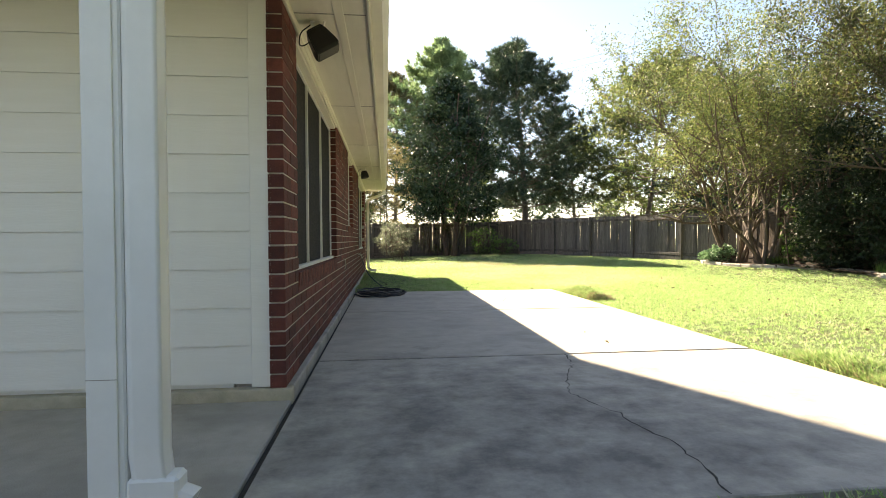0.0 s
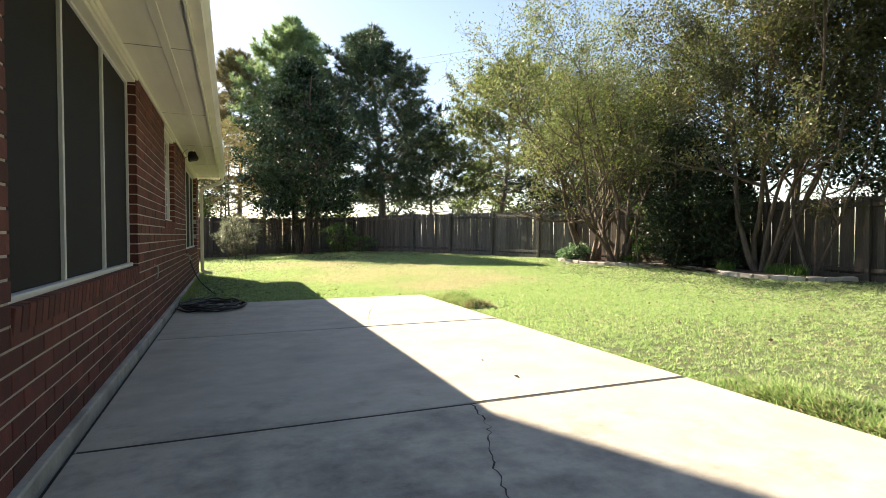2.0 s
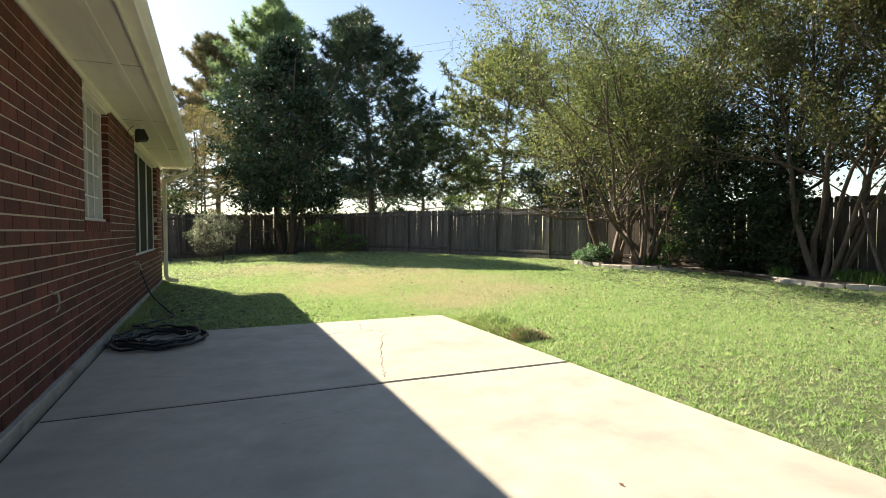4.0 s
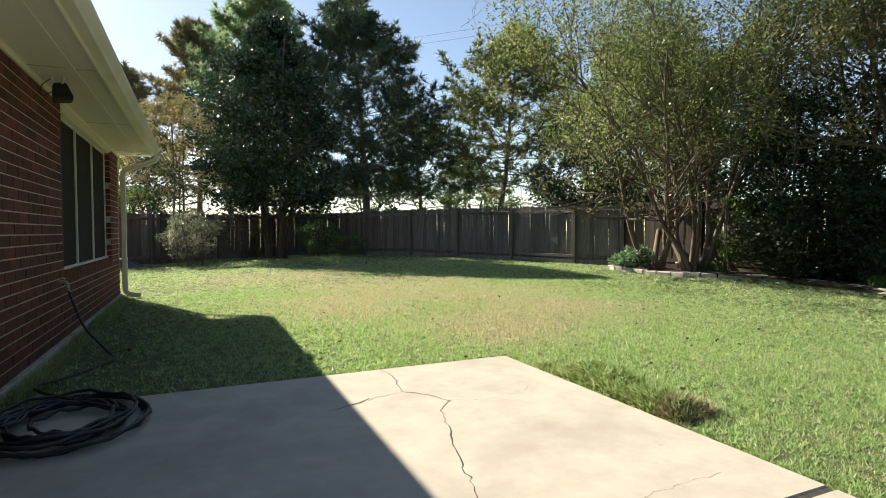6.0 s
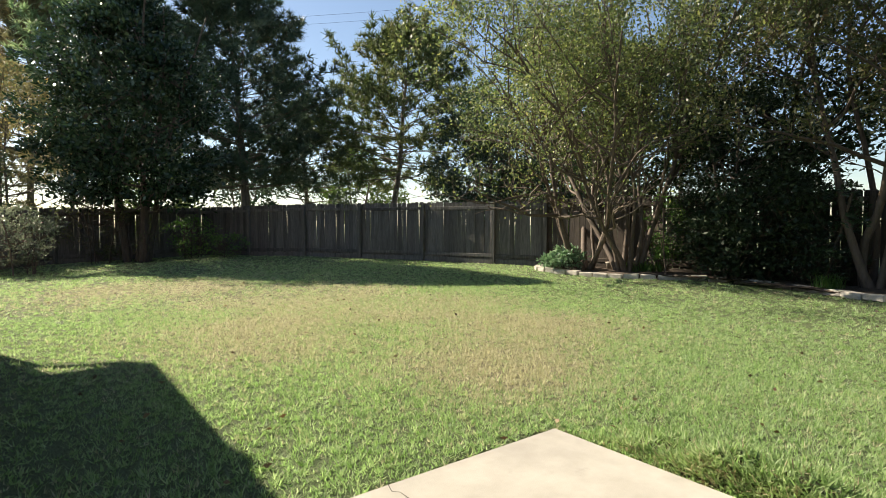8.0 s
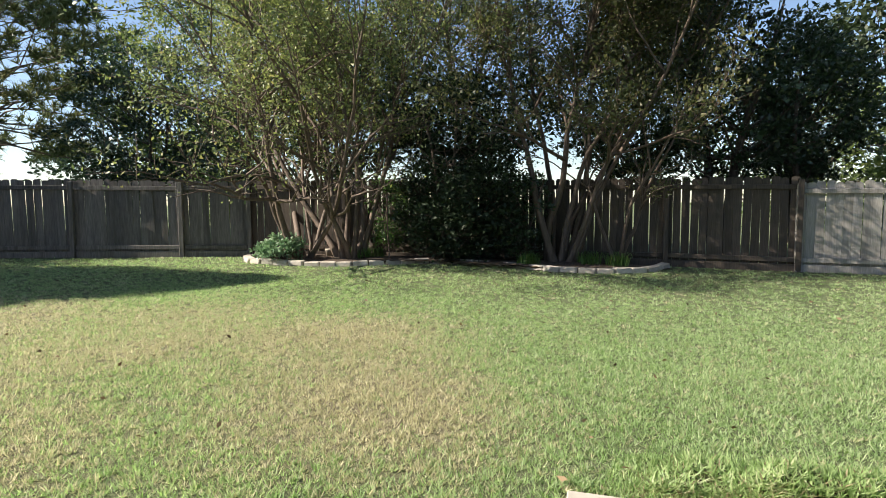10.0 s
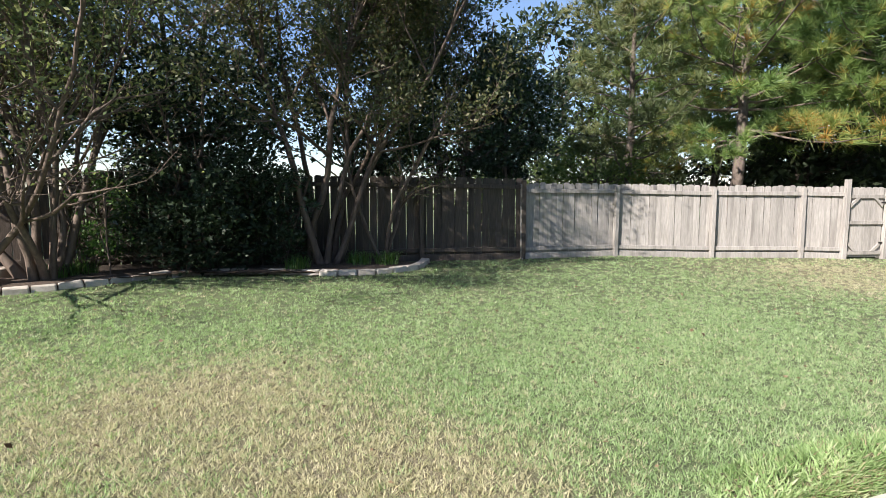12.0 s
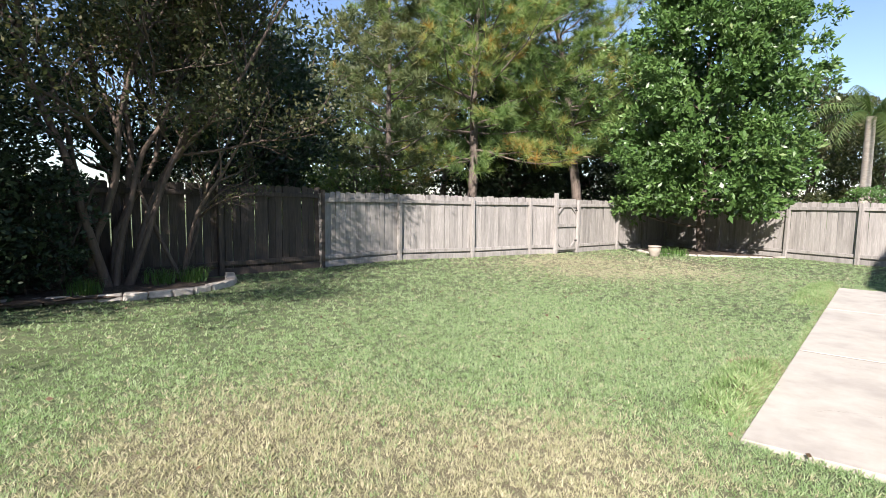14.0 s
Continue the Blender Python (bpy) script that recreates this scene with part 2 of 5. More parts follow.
NEEDLE_BROWN = leaf_mat("brownish_pine_needles", [(0.0, (0.09, 0.11, 0.058)), (0.5, (0.19, 0.18, 0.095)), (1.0, (0.30, 0.215, 0.12))], 0.5, 0.25, 0.5, 0.35)
NEEDLE_OLIVE = leaf_mat("olive_pine_needles", [(0.0, (0.06, 0.09, 0.034)), (0.5, (0.12, 0.15, 0.056)), (1.0, (0.19, 0.175, 0.075))], 0.5, 0.25, 0.5, 0.35)
NEEDLE_DARK = leaf_mat("dark_pine_needles", [(0.0, (0.032, 0.058, 0.038)), (0.6, (0.070, 0.110, 0.066)), (0.9, (0.125, 0.14, 0.08)), (1.0, (0.19, 0.135, 0.075))], 0.45, 0.22, 0.5, 0.35)
GRASS = leaf_mat("grass_blades", [(0.0, (0.115, 0.19, 0.072)), (0.4, (0.285, 0.39, 0.200)), (0.75, (0.44, 0.525, 0.325)), (1.0, (0.60, 0.61, 0.45))], 0.5, 0.5, 0.3, 0.5, 1.45)
GRASS_DRY = leaf_mat("dry_grass_blades", [(0.0, (0.17, 0.21, 0.095)), (0.3, (0.36, 0.365, 0.215)), (0.7, (0.55, 0.515, 0.355)), (1.0, (0.69, 0.645, 0.49))], 0.55, 0.40, 0.3, 0.5, 1.1)
# Darker woodland copy: understory shade below the pines is put into the colour.
LEAF_WOOD_SHADED = leaf_mat("shaded_woodland_leaves", [(0.0, (0.016, 0.030, 0.012)), (0.6, (0.032, 0.052, 0.021)), (1.0, (0.065, 0.085, 0.035))], 0.6, 0.2)
LEAF_OLIVE = leaf_mat("olive_woodland_leaves", [(0.0, (0.05, 0.085, 0.025)), (0.6, (0.11, 0.16, 0.045)), (1.0, (0.19, 0.23, 0.07))], 0.6, 0.35)
# Near-black leaf copy: the deep shade under the crowns is in the colour.
LEAF_SHRUB_SHADED = leaf_mat("shade_darkened_shrub_leaves", [(0.0, (0.012, 0.025, 0.012)), (0.7, (0.026, 0.045, 0.022)), (1.0, (0.045, 0.065, 0.034))], 0.55, 0.1, 0.3)
DEAD_LEAF = leaf_mat("fallen_leaves", [(0.0, (0.06, 0.04, 0.025)), (0.6, (0.15, 0.09, 0.05)), (1.0, (0.30, 0.22, 0.13))], 0.7, 0.2, 0.5, 1.0)

# ================= mesh helpers =================
def obj(name, me, material, parent=None, label="", kind="", category="", group=""):
    ob = new(name, me)
    if material and not me.materials:
        me.materials.append(material)
    ob.parent = parent
    return tagged(ob, label, category, group, kind)


def part(name, bm, material, parent=None, label="", kind="", category="", smooth=False):
    me = bpy.data.meshes.new(name)
    bm.to_mesh(me)
    bm.free()
    if smooth:
        me.polygons.foreach_set("use_smooth", [True] * len(me.polygons))
    return obj(name, me, material, parent, label, kind, category)


def empty(name, at, label, category, group="", kind=""):
    ob = new(name)
    ob.location = at
    ob.empty_display_size = 0.2
    return tagged(ob, label, category, group, kind)


def box(bm, lo, hi, bevel=0.0):
    """Adds a box from corner to corner, with chamfered edges if bevel is given."""
    lo, hi = Vector(lo), Vector(hi)
    m = Matrix.Translation((lo + hi) / 2) @ Matrix.Diagonal((*(hi - lo), 1))
    g = bmesh.ops.create_cube(bm, size=1, matrix=m)
    if bevel:
        edges = list({e for v in g["verts"] for e in v.link_edges})
        bmesh.ops.bevel(bm, geom=edges, offset=bevel, segments=1, affect="EDGES")
    return bm


def slab(lo, hi, bevel=0.0):
    return box(bmesh.new(), lo, hi, bevel)


def mesh_np(name, V, F, smooth=False):
    """A mesh from numpy arrays: vertices (n, 3), faces (m, k)."""
    me = bpy.data.meshes.new(name)
    V, F = np.asarray(V, np.float32), np.asarray(F, np.int32)
    k = F.shape[1]
    me.vertices.add(len(V))
    me.vertices.foreach_set("co", V.ravel())
    me.loops.add(F.size)
    me.loops.foreach_set("vertex_index", F.ravel())
    me.polygons.add(len(F))
    me.polygons.foreach_set("loop_start", np.arange(0, F.size, k, dtype=np.int32))
    if smooth:
        me.polygons.foreach_set("use_smooth", np.ones(len(F), bool))
    me.update(calc_edges=True)
    return me


def set_tint(me, values, corners):
    """Gives each leaf of a mesh, with so many corners, its twig's tint."""
    me.attributes.new("tint", "FLOAT", "POINT").data.foreach_set("value", np.repeat(np.clip(values, 0, 1), corners).astype(np.float32))
    return me


def tubes(lines, sides=6):
    """Tapered tubes along polylines [(points, radii)]: vertices and quads."""
    V, F, n0 = [], [], 0
    a = np.linspace(0, 2 * np.pi, sides, endpoint=False)
    for P, R in lines:
        P, R = np.asarray(P, float), np.asarray(R, float)
        T = np.gradient(P, axis=0)
        T /= np.linalg.norm(T, axis=1)[:, None] + 1e-9
        ref = np.array([0.0, 0.0, 1.0]) if abs(T[0][2]) < 0.9 else np.array([1.0, 0.0, 0.0])
        S = np.cross(T, ref)
        S /= np.linalg.norm(S, axis=1)[:, None] + 1e-9
        U = np.cross(T, S)
        ring = P[:, None, :] + R[:, None, None] * (np.cos(a)[None, :, None] * S[:, None, :] + np.sin(a)[None, :, None] * U[:, None, :])
        V.append(ring.reshape(-1, 3))
        n = len(P)
        i, j = np.meshgrid(np.arange(n - 1), np.arange(sides), indexing="ij")
        i, j = i.ravel(), j.ravel()
        k = (j + 1) % sides
        F.append(np.stack([i * sides + j, i * sides + k, (i + 1) * sides + k, (i + 1) * sides + j], 1) + n0)
        n0 += n * sides
    return np.concatenate(V), np.concatenate(F)


def spline(points, n):
    """A smooth line of n points through the given ones (Catmull-Rom)."""
    P = [Vector(p) for p in points]
    P = [P[0] * 2 - P[1]] + P + [P[-1] * 2 - P[-2]]
    out = []
    for k in range(n):
        u = k / (n - 1) * (len(P) - 3)
        i = min(int(u), len(P) - 4)
        f = u - i
        a, b, c, d = P[i:i + 4]
        out.append(0.5 * (2 * b + (c - a) * f + (2 * a - 5 * b + 4 * c - d) * f * f + (3 * b - a - 3 * c + d) * f ** 3))
    return out


def pipe(points, r, n=40, sides=10):
    S = spline(points, n)
    return mesh_np("pipe", *tubes([(S, [r] * len(S))], sides), smooth=True)


# ================= ground =================
SLAB = (0.065, 3.55, 3.6, 11.46)


def ground_z(x, y):
    x, y = np.asarray(x, float), np.asarray(y, float)
    xs = np.clip(x / 8, 0, 1)
    z = -0.05 + 0.012 * np.clip(y - 8, -14, 19) * (0.35 + 0.65 * xs) + 0.004 * np.clip(x, 0, 12)
    d = np.maximum(np.maximum(SLAB[0] - 6 - x, x - SLAB[2]), np.maximum(SLAB[1] - y, y - SLAB[3]))
    f = np.clip(1 - d / 1.2, 0, 1)
    z = z * (1 - f) + (-0.014) * f
    inside = (d < -0.05) | ((x < -0.02) & (y < 17.7))
    return np.where(inside, -0.16, z + 0.012 * np.sin(x * 1.7 + 0.6) * np.sin(y * 1.3))


def axis(lo, hi, step, far):
    mid = np.arange(lo, hi + 1e-6, step)
    out = np.geomspace(1, far, 14)
    return np.concatenate([lo - out[::-1], mid, hi + out])


def build_ground():
    X, Y = axis(-9, 15, 0.25, 900), axis(-8, 33, 0.25, 900)
    gx, gy = np.meshgrid(X, Y, indexing="ij")
    V = np.stack([gx, gy, ground_z(gx, gy)], -1).reshape(-1, 3)
    nx, ny = len(X), len(Y)
    i, j = np.meshgrid(np.arange(nx - 1), np.arange(ny - 1), indexing="ij")
    i, j = i.ravel(), j.ravel()
    F = np.stack([i * ny + j, (i + 1) * ny + j, (i + 1) * ny + j + 1, i * ny + j + 1], 1)
    me = mesh_np("ground", V, F, True)
    me.attributes.new("dry", "FLOAT", "POINT").data.foreach_set("value", dryness(V[:, 0], V[:, 1]).astype(np.float32))
    obj("ground", me, LAWN, label="mown lawn with green and straw-coloured patches", kind="structure", category="lawn")


DRY_SPOTS = [(5.3, 13.6, 1.5), (4.3, 12.8, 1.1), (5.2, 15.6, 1.7), (4.6, 17.6, 1.9), (3.2, 15.2, 1.5), (2.9, 20.0, 2.0), (8.0, 2.6, 3.0)]


def dryness(x, y):
    """How straw-coloured the lawn is at a place, 0 to 1."""
    x, y = np.asarray(x, float), np.asarray(y, float)
    d = np.zeros_like(x)
    for cx, cy, r in DRY_SPOTS:
        d = np.maximum(d, np.exp(-(((x - cx) ** 2 + (y - cy) ** 2) / r ** 2) ** 1.5))
    w = 0.5 + 0.5 * np.sin(1.9 * x + 1.1 * np.sin(1.3 * y)) * np.sin(1.7 * y + 0.9 * np.sin(1.1 * x))
    return np.clip(d * (0.64 + 0.38 * w) + 0.03 + 0.10 * w, 0, 1)


def lawn_material():
    m = mat("lawn", (0.045, 0.066, 0.029), (0.20, 0.25, 0.125), 90, 0.9, 1.0, 90, bdist=0.03, spec=0.2)
    N, L = m.node_tree.nodes, m.node_tree.links
    b = N["Principled BSDF"]
    src = b.inputs["Base Color"].links[0].from_socket
    at = N.new("ShaderNodeAttribute")
    at.attribute_name = "dry"
    ns = N.new("ShaderNodeTexNoise")
    ns.inputs["Scale"].default_value, ns.inputs["Detail"].default_value = 90, 5
    L.new(N["Texture Coordinate"].outputs["Object"], ns.inputs["Vector"])
    rm = N.new("ShaderNodeValToRGB")
    rm.color_ramp.elements[0].color, rm.color_ramp.elements[1].color = (0.075, 0.066, 0.037, 1), (0.34, 0.305, 0.205, 1)
    L.new(ns.outputs["Fac"], rm.inputs["Fac"])
    mx = N.new("ShaderNodeMix")
    mx.data_type = "RGBA"
    L.new(at.outputs["Fac"], mx.inputs["Factor"])
    L.new(src, mx.inputs["A"])
    L.new(rm.outputs["Color"], mx.inputs["B"])
    L.new(mx.outputs["Result"], b.inputs["Base Color"])
    return m


LAWN = lawn_material()
build_ground()

# ---- patio slab: three pours with open joints ----
patio = empty("patio", (1.8, 7.5, 0), "pale concrete patio slab in three pours with cracks", "patio", kind="structure")
patio.location = (0, 0, 0)
edges_y = [3.55, 5.98, 8.77, 11.46]
for k in range(3):
    part("concrete_panel", slab((SLAB[0], edges_y[k] + 0.017, -0.12), (SLAB[2], edges_y[k + 1] - 0.017, 0.0), 0.006), CONCRETE, patio)
# Near-black strip in the gap: its shade is put into the colour.
part("gap_shade_strip", slab((0.0, 1.3, -0.13), (SLAB[0] + 0.02, 11.46, -0.03)), CRACK, patio, "near-black strip for the shade in the gap between slab and house")
part("joint_dirt", slab((SLAB[0] + 0.01, 3.6, -0.13), (SLAB[2] - 0.01, 11.42, -0.006)), CRACK, patio, "dark dirt in the joints")


def crack(points, width, seed):
    """A thin dark crack that lies along a crooked line on the slab."""
    r = random.Random(seed)
    V, F = [], []
    pts = []
    for (a, b) in zip(points, points[1:]):
        n = max(2, int(math.dist(a, b) / 0.04))
        for i in range(n):
            f = i / n
            pts.append((a[0] + (b[0] - a[0]) * f + r.uniform(-0.014, 0.014), a[1] + (b[1] - a[1]) * f + r.uniform(-0.014, 0.014)))
    pts.append(points[-1])
    for i, p in enumerate(pts):
        q = pts[min(i + 1, len(pts) - 1)]
        o = pts[max(i - 1, 0)]
        d = Vector((q[0] - o[0], q[1] - o[1]))
        n = Vector((-d.y, d.x)).normalized() * width * r.uniform(0.08, 0.36)
        V += [(p[0] - n.x, p[1] - n.y, 0.0015), (p[0] + n.x, p[1] + n.y, 0.0015)]
    for i in range(len(pts) - 1):
        F.append((2 * i, 2 * i + 2, 2 * i + 3, 2 * i + 1))
    return obj("crack", mesh_np("crack", V, F), CRACK, patio, "thin dark crack in the concrete")


# ================= house =================
WALL_Y0, WALL_Y1 = 5.0, 17.75
BRICK_Z0, COURSE, MODULE, SOFFIT_Z = 0.065, 0.0835, 0.247, 2.36
OPENINGS = [(5.5, 8.38, 0.73, 2.25), (10.48, 11.68, 1.17, 2.25), (13.7, 16.85, 0.72, 2.25)]


def build_house_shell():
    bm = bmesh.new()
    # backing wall behind the bricks, cut round the openings
    box(bm, (-0.086, WALL_Y0 + 0.01, 0.0), (-0.0065, 5.07, SOFFIT_Z + 0.04))
    ys = [5.07] + [v for o in OPENINGS for v in o[:2]] + [WALL_Y1 - 0.01]
    for a, b in zip(ys[::2], ys[1::2]):
        box(bm, (-0.30, a + (0.007 if a > 5.2 else 0), -0.1), (-0.0065, b - (0.007 if b < 17 else 0), SOFFIT_Z + 0.05))
    for a, b, lo, hi in OPENINGS:
        box(bm, (-0.30, a - 0.007, -0.1), (-0.0065, b + 0.007, lo - 0.115))
    wall = part("wall_east", bm, MORTAR, None, "red brick house wall with pale mortar joints", "structure", "wall")
    return wall


wall_east = build_house_shell()
part("foundation", slab((-0.28, 5.063, -0.25), (0.036, WALL_Y1 + 0.01, BRICK_Z0 - 0.004), 0.008), FOUNDATION, None, "exposed concrete foundation ledge below the brick", "structure", "foundation")
part("wall_north", slab((-9.0, WALL_Y1 - 0.2, -0.2), (-0.31, WALL_Y1 - 0.02, 4.2)), BRICK_FAR, None, "plain brick end wall of the house", "structure", "wall")

# porch: floor, recessed siding wall, ceiling
part("porch_floor", slab((-4.6, 1.2, -0.15), (0.03, 4.98, -0.004), 0.006), PORCH_CONCRETE, None, "stained concrete porch floor", "structure", "floor")
siding_wall = part("wall_porch", slab((-4.7, 5.06, -0.1), (-0.31, 5.2, 2.5)), SIDING, None, "cream horizontal lap siding wall in the porch", "structure", "wall")
part("wall_west", slab((-4.9, 3.4, -0.1), (-4.7, 5.2, 2.5)), SIDING, None, "plain cream wall that closes the porch", "structure", "wall")
part("porch_curb", slab((-4.69, 4.985, -0.1), (0.036, 5.0615, 0.061), 0.006), CURB, None, "raw beige concrete curb under the siding", "structure", "foundation")


def board_mesh(w, h):
    """One lap board: thicker at its lower edge."""
    bm = bmesh.new()
    x0, x1 = 0, w
    prof = [(0.0, 0.0), (-0.026, 0.0), (-0.026, 0.006), (-0.010, h), (0.0, h)]
    a = [bm.verts.new((x0, y, z)) for y, z in prof]
    b = [bm.verts.new((x1, y, z)) for y, z in prof]
    for i in range(5):
        bm.faces.new((a[i], a[(i + 1) % 5], b[(i + 1) % 5], b[i]))
    bm.faces.new(a[::-1])
    bm.faces.new(b)
    me = bpy.data.meshes.new("siding_board")
    bm.to_mesh(me)
    bm.free()
    return me


LAP = 0.2235
bmesh_board = board_mesh(4.48, LAP + 0.012)
for k in range(11):
    ob = obj("siding_board", bmesh_board, SIDING, siding_wall)
    ob.location = (-4.68, 5.06, 0.085 + k * LAP)
part("corner_trim", slab((-0.2, 5.018, 0.066), (-0.088, 5.058, SOFFIT_Z), 0.003), SIDING, siding_wall, "flat cream corner board")

# ---- roof, soffit, fascia, gutter ----
EAVE_X, Y_LOW = 0.5, 3.3
part("ceiling", slab((-4.9, Y_LOW, SOFFIT_Z + 0.001), (EAVE_X - 0.02, WALL_Y1, SOFFIT_Z + 0.012)), SOFFIT, None, "painted soffit and porch ceiling boards, bounced light in the cream tone", "structure", "ceiling")
soffit = empty("soffit", (0, 0, 0), "painted soffit trim with seams and vent strip, bounced light in the cream tone", "soffit", kind="structure")
seams = [5.3, 7.7, 10.1, 12.5, 14.9, 17.3]
for y in seams:
    part("seam_batten", slab((0.012, y - 0.004, SOFFIT_Z - 0.0025), (EAVE_X - 0.03, y + 0.004, SOFFIT_Z + 0.001)), FOUNDATION, soffit, "dark seam between soffit panels")
part("vent_strip", slab((0.27, Y_LOW, SOFFIT_Z - 0.006), (0.33, WALL_Y1 - 0.05, SOFFIT_Z + 0.001), 0.002), SOFFIT, soffit, "raised strip along the soffit")
part("frieze", slab((0.0, WALL_Y0 - 0.02, SOFFIT_Z - 0.05), (0.02, WALL_Y1, SOFFIT_Z), 0.004), SOFFIT, soffit, "narrow frieze moulding at the wall")
part("fascia", slab((EAVE_X - 0.02, Y_LOW, SOFFIT_Z - 0.02), (EAVE_X, WALL_Y1 + 0.02, SOFFIT_Z + 0.13), 0.003), GUTTER, None, "cream fascia board behind the gutter", "structure", "fascia")
part("eave_return", slab((0.0, WALL_Y1 - 0.02, SOFFIT_Z - 0.02), (EAVE_X - 0.02, WALL_Y1 + 0.02, SOFFIT_Z + 0.22), 0.003), GUTTER, None, "board closing the end of the eave", "structure", "fascia")


def gutter_mesh(y0, y1):
    """K-style gutter: an open trough with an ogee front."""
    prof = [(EAVE_X + 0.002, 2.485), (EAVE_X + 0.002, 2.375), (EAVE_X + 0.075, 2.375), (EAVE_X + 0.085, 2.40), (EAVE_X + 0.10, 2.42), (EAVE_X + 0.118, 2.45),
            (EAVE_X + 0.120, 2.485), (EAVE_X + 0.110, 2.485), (EAVE_X + 0.108, 2.455), (EAVE_X + 0.07, 2.383), (EAVE_X + 0.008, 2.383), (EAVE_X + 0.008, 2.485)]
    bm = bmesh.new()
    a = [bm.verts.new((x, y0, z)) for x, z in prof]
    b = [bm.verts.new((x, y1, z)) for x, z in prof]
    n = len(prof)
    for i in range(n):
        bm.faces.new((a[i], a[(i + 1) % n], b[(i + 1) % n], b[i]))
    for y in (y0, y1):
        vs = [bm.verts.new((x, y + (0.001 if y == y1 else -0.001), z)) for x, z in prof[:7]]
        bm.faces.new(vs)
    return bm


gutter = empty("gutter", (0, 0, 0), "cream painted metal gutter along the eave", "gutter")
part("trough", gutter_mesh(Y_LOW, WALL_Y1 + 0.03), GUTTER, gutter)


def build_roof():
    roof = empty("roof", (0, 0, 0), "low shingle roof with an assumed upper storey behind it", "roof", kind="structure")
    bm = bmesh.new()
    sl = 0.4
    prof = [(EAVE_X + 0.03, 2.50), (-4.5, 2.50 + sl * 5.0), (-9.5, 2.50), (-9.5, 2.44), (-4.5, 2.44 + sl * 5.0), (EAVE_X + 0.03, 2.47)]
    a = [bm.verts.new((x, Y_LOW, z)) for x, z in prof]
    b = [bm.verts.new((x, WALL_Y1 + 0.02, z)) for x, z in prof]
    n = len(prof)
    for i in range(n):
        bm.faces.new((a[i], a[(i + 1) % n], b[(i + 1) % n], b[i]))
    bm.faces.new(a[::-1])
    bm.faces.new(b)
    part("shingle_slope", bm, SHINGLE, roof)
    # Unseen block, assumed as an upper storey and sized to cast the slab's shadow.
    part("assumed_storey", slab((-8.5, 7.0, 2.6), (-1.42, 13.75, 7.7)), SIDING, roof, "assumed upper storey, unseen, sized by the shadow it casts")
    part("assumed_upper_roof", slab((-8.9, 6.8, 7.7), (-1.42, 13.75, 8.1)), SHINGLE, roof)


build_roof()

# ================= windows =================
def window(name, y0, y1, lo, hi, panes, screen, label):
    """A wide window set back in the brick, with mullions, a sill frame and a head board."""
    w = empty(name, (-0.08, y0, lo), label, "window", kind="structure")
    w.location = (0, 0, 0)
    X0, X1 = -0.13, -0.075
    fw = 0.022
    part("head_board", slab((-0.13, y0, hi), (-0.004, y1, SOFFIT_Z - 0.051), 0.004), SOFFIT, w, "board above the window, bounced light in its cream tone")
    part("head_moulding", slab((-0.004, y0 - 0.02, hi + 0.02), (0.016, y1 + 0.02, hi + 0.055), 0.005), SOFFIT, w)
    part("window_sill", slab((X0, y0, lo - 0.03), (X1 + 0.035, y1, lo + 0.008), 0.005), FRAME, w, "pale aluminium sill")
    for a in (y0, y1 - fw):
        part("window_frame", slab((X0, a, lo + 0.008), (X1 + 0.012, a + fw, hi), 0.003), FRAME, w)
    part("window_frame", slab((X0, y0 + fw, hi - fw), (X1 + 0.012, y1 - fw, hi - 0.002), 0.003), FRAME, w)
    step = (y1 - y0) / panes
    for k in range(panes):
        a, b = y0 + k * step, y0 + (k + 1) * step
        if k:
            part("mullion", slab((X0, a - 0.014, lo + 0.008), (X1 + 0.014, a + 0.014, hi - fw), 0.003), FRAME, w)
        if screen:
            part("screen", slab((X1 - 0.012, a + 0.014, lo + 0.008), (X1 - 0.006, b - 0.014, hi - fw)), SCREEN, w, "dark solar screen")
        else:
            part("pane", slab((X1 - 0.03, a + 0.014, lo + 0.008), (X1 - 0.024, b - 0.014, hi - fw)), GLASS, w, "frosted pane")
    if not screen:
        rows, cols = 5, 4
        for r in range(1, rows):
            z = lo + (hi - lo) * r / rows
            part("muntin", slab((X1 - 0.023, y0 + fw, z - 0.008), (X1 - 0.008, y1 - fw, z + 0.008), 0.002), FRAME, w)
        for c in range(1, cols):
            y = y0 + (y1 - y0) * c / cols
            part("muntin", slab((X1 - 0.0225, y - 0.008, lo + 0.01), (X1 - 0.0085, y + 0.008, hi - fw), 0.002), FRAME, w)
        part("curtain", slab((X1 - 0.16, y0 + 0.02, lo), (X1 - 0.15, y1 - 0.02, hi)), WHITE, w, "pale lining behind the panes")
    # Black sheet closes the opening; its colour stands for the unlit room.
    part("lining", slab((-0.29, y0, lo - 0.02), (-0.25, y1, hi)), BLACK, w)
    return w


GLASS = mat("frosted_glass", (0.40, 0.40, 0.38), (0.52, 0.52, 0.50), 3, 0.2, 0.1, 25, spec=0.6)
window("window_1", *OPENINGS[0], 3, True, "wide three-pane window with dark solar screens")
window("window_2", *OPENINGS[1], 1, False, "small frosted window with white grid muntins")
window("window_3", *OPENINGS[2], 3, True, "wide three-pane window with dark screens near the corner")

# ================= things at the house =================
# porch post with the downspout strapped to it
post = empty("porch_post", (0, 0, 0), "square white painted porch post", "post")
part("shaft", slab((-0.352, 3.585, -0.004), (-0.247, 3.69, SOFFIT_Z + 0.001), 0.006), WHITE, post)
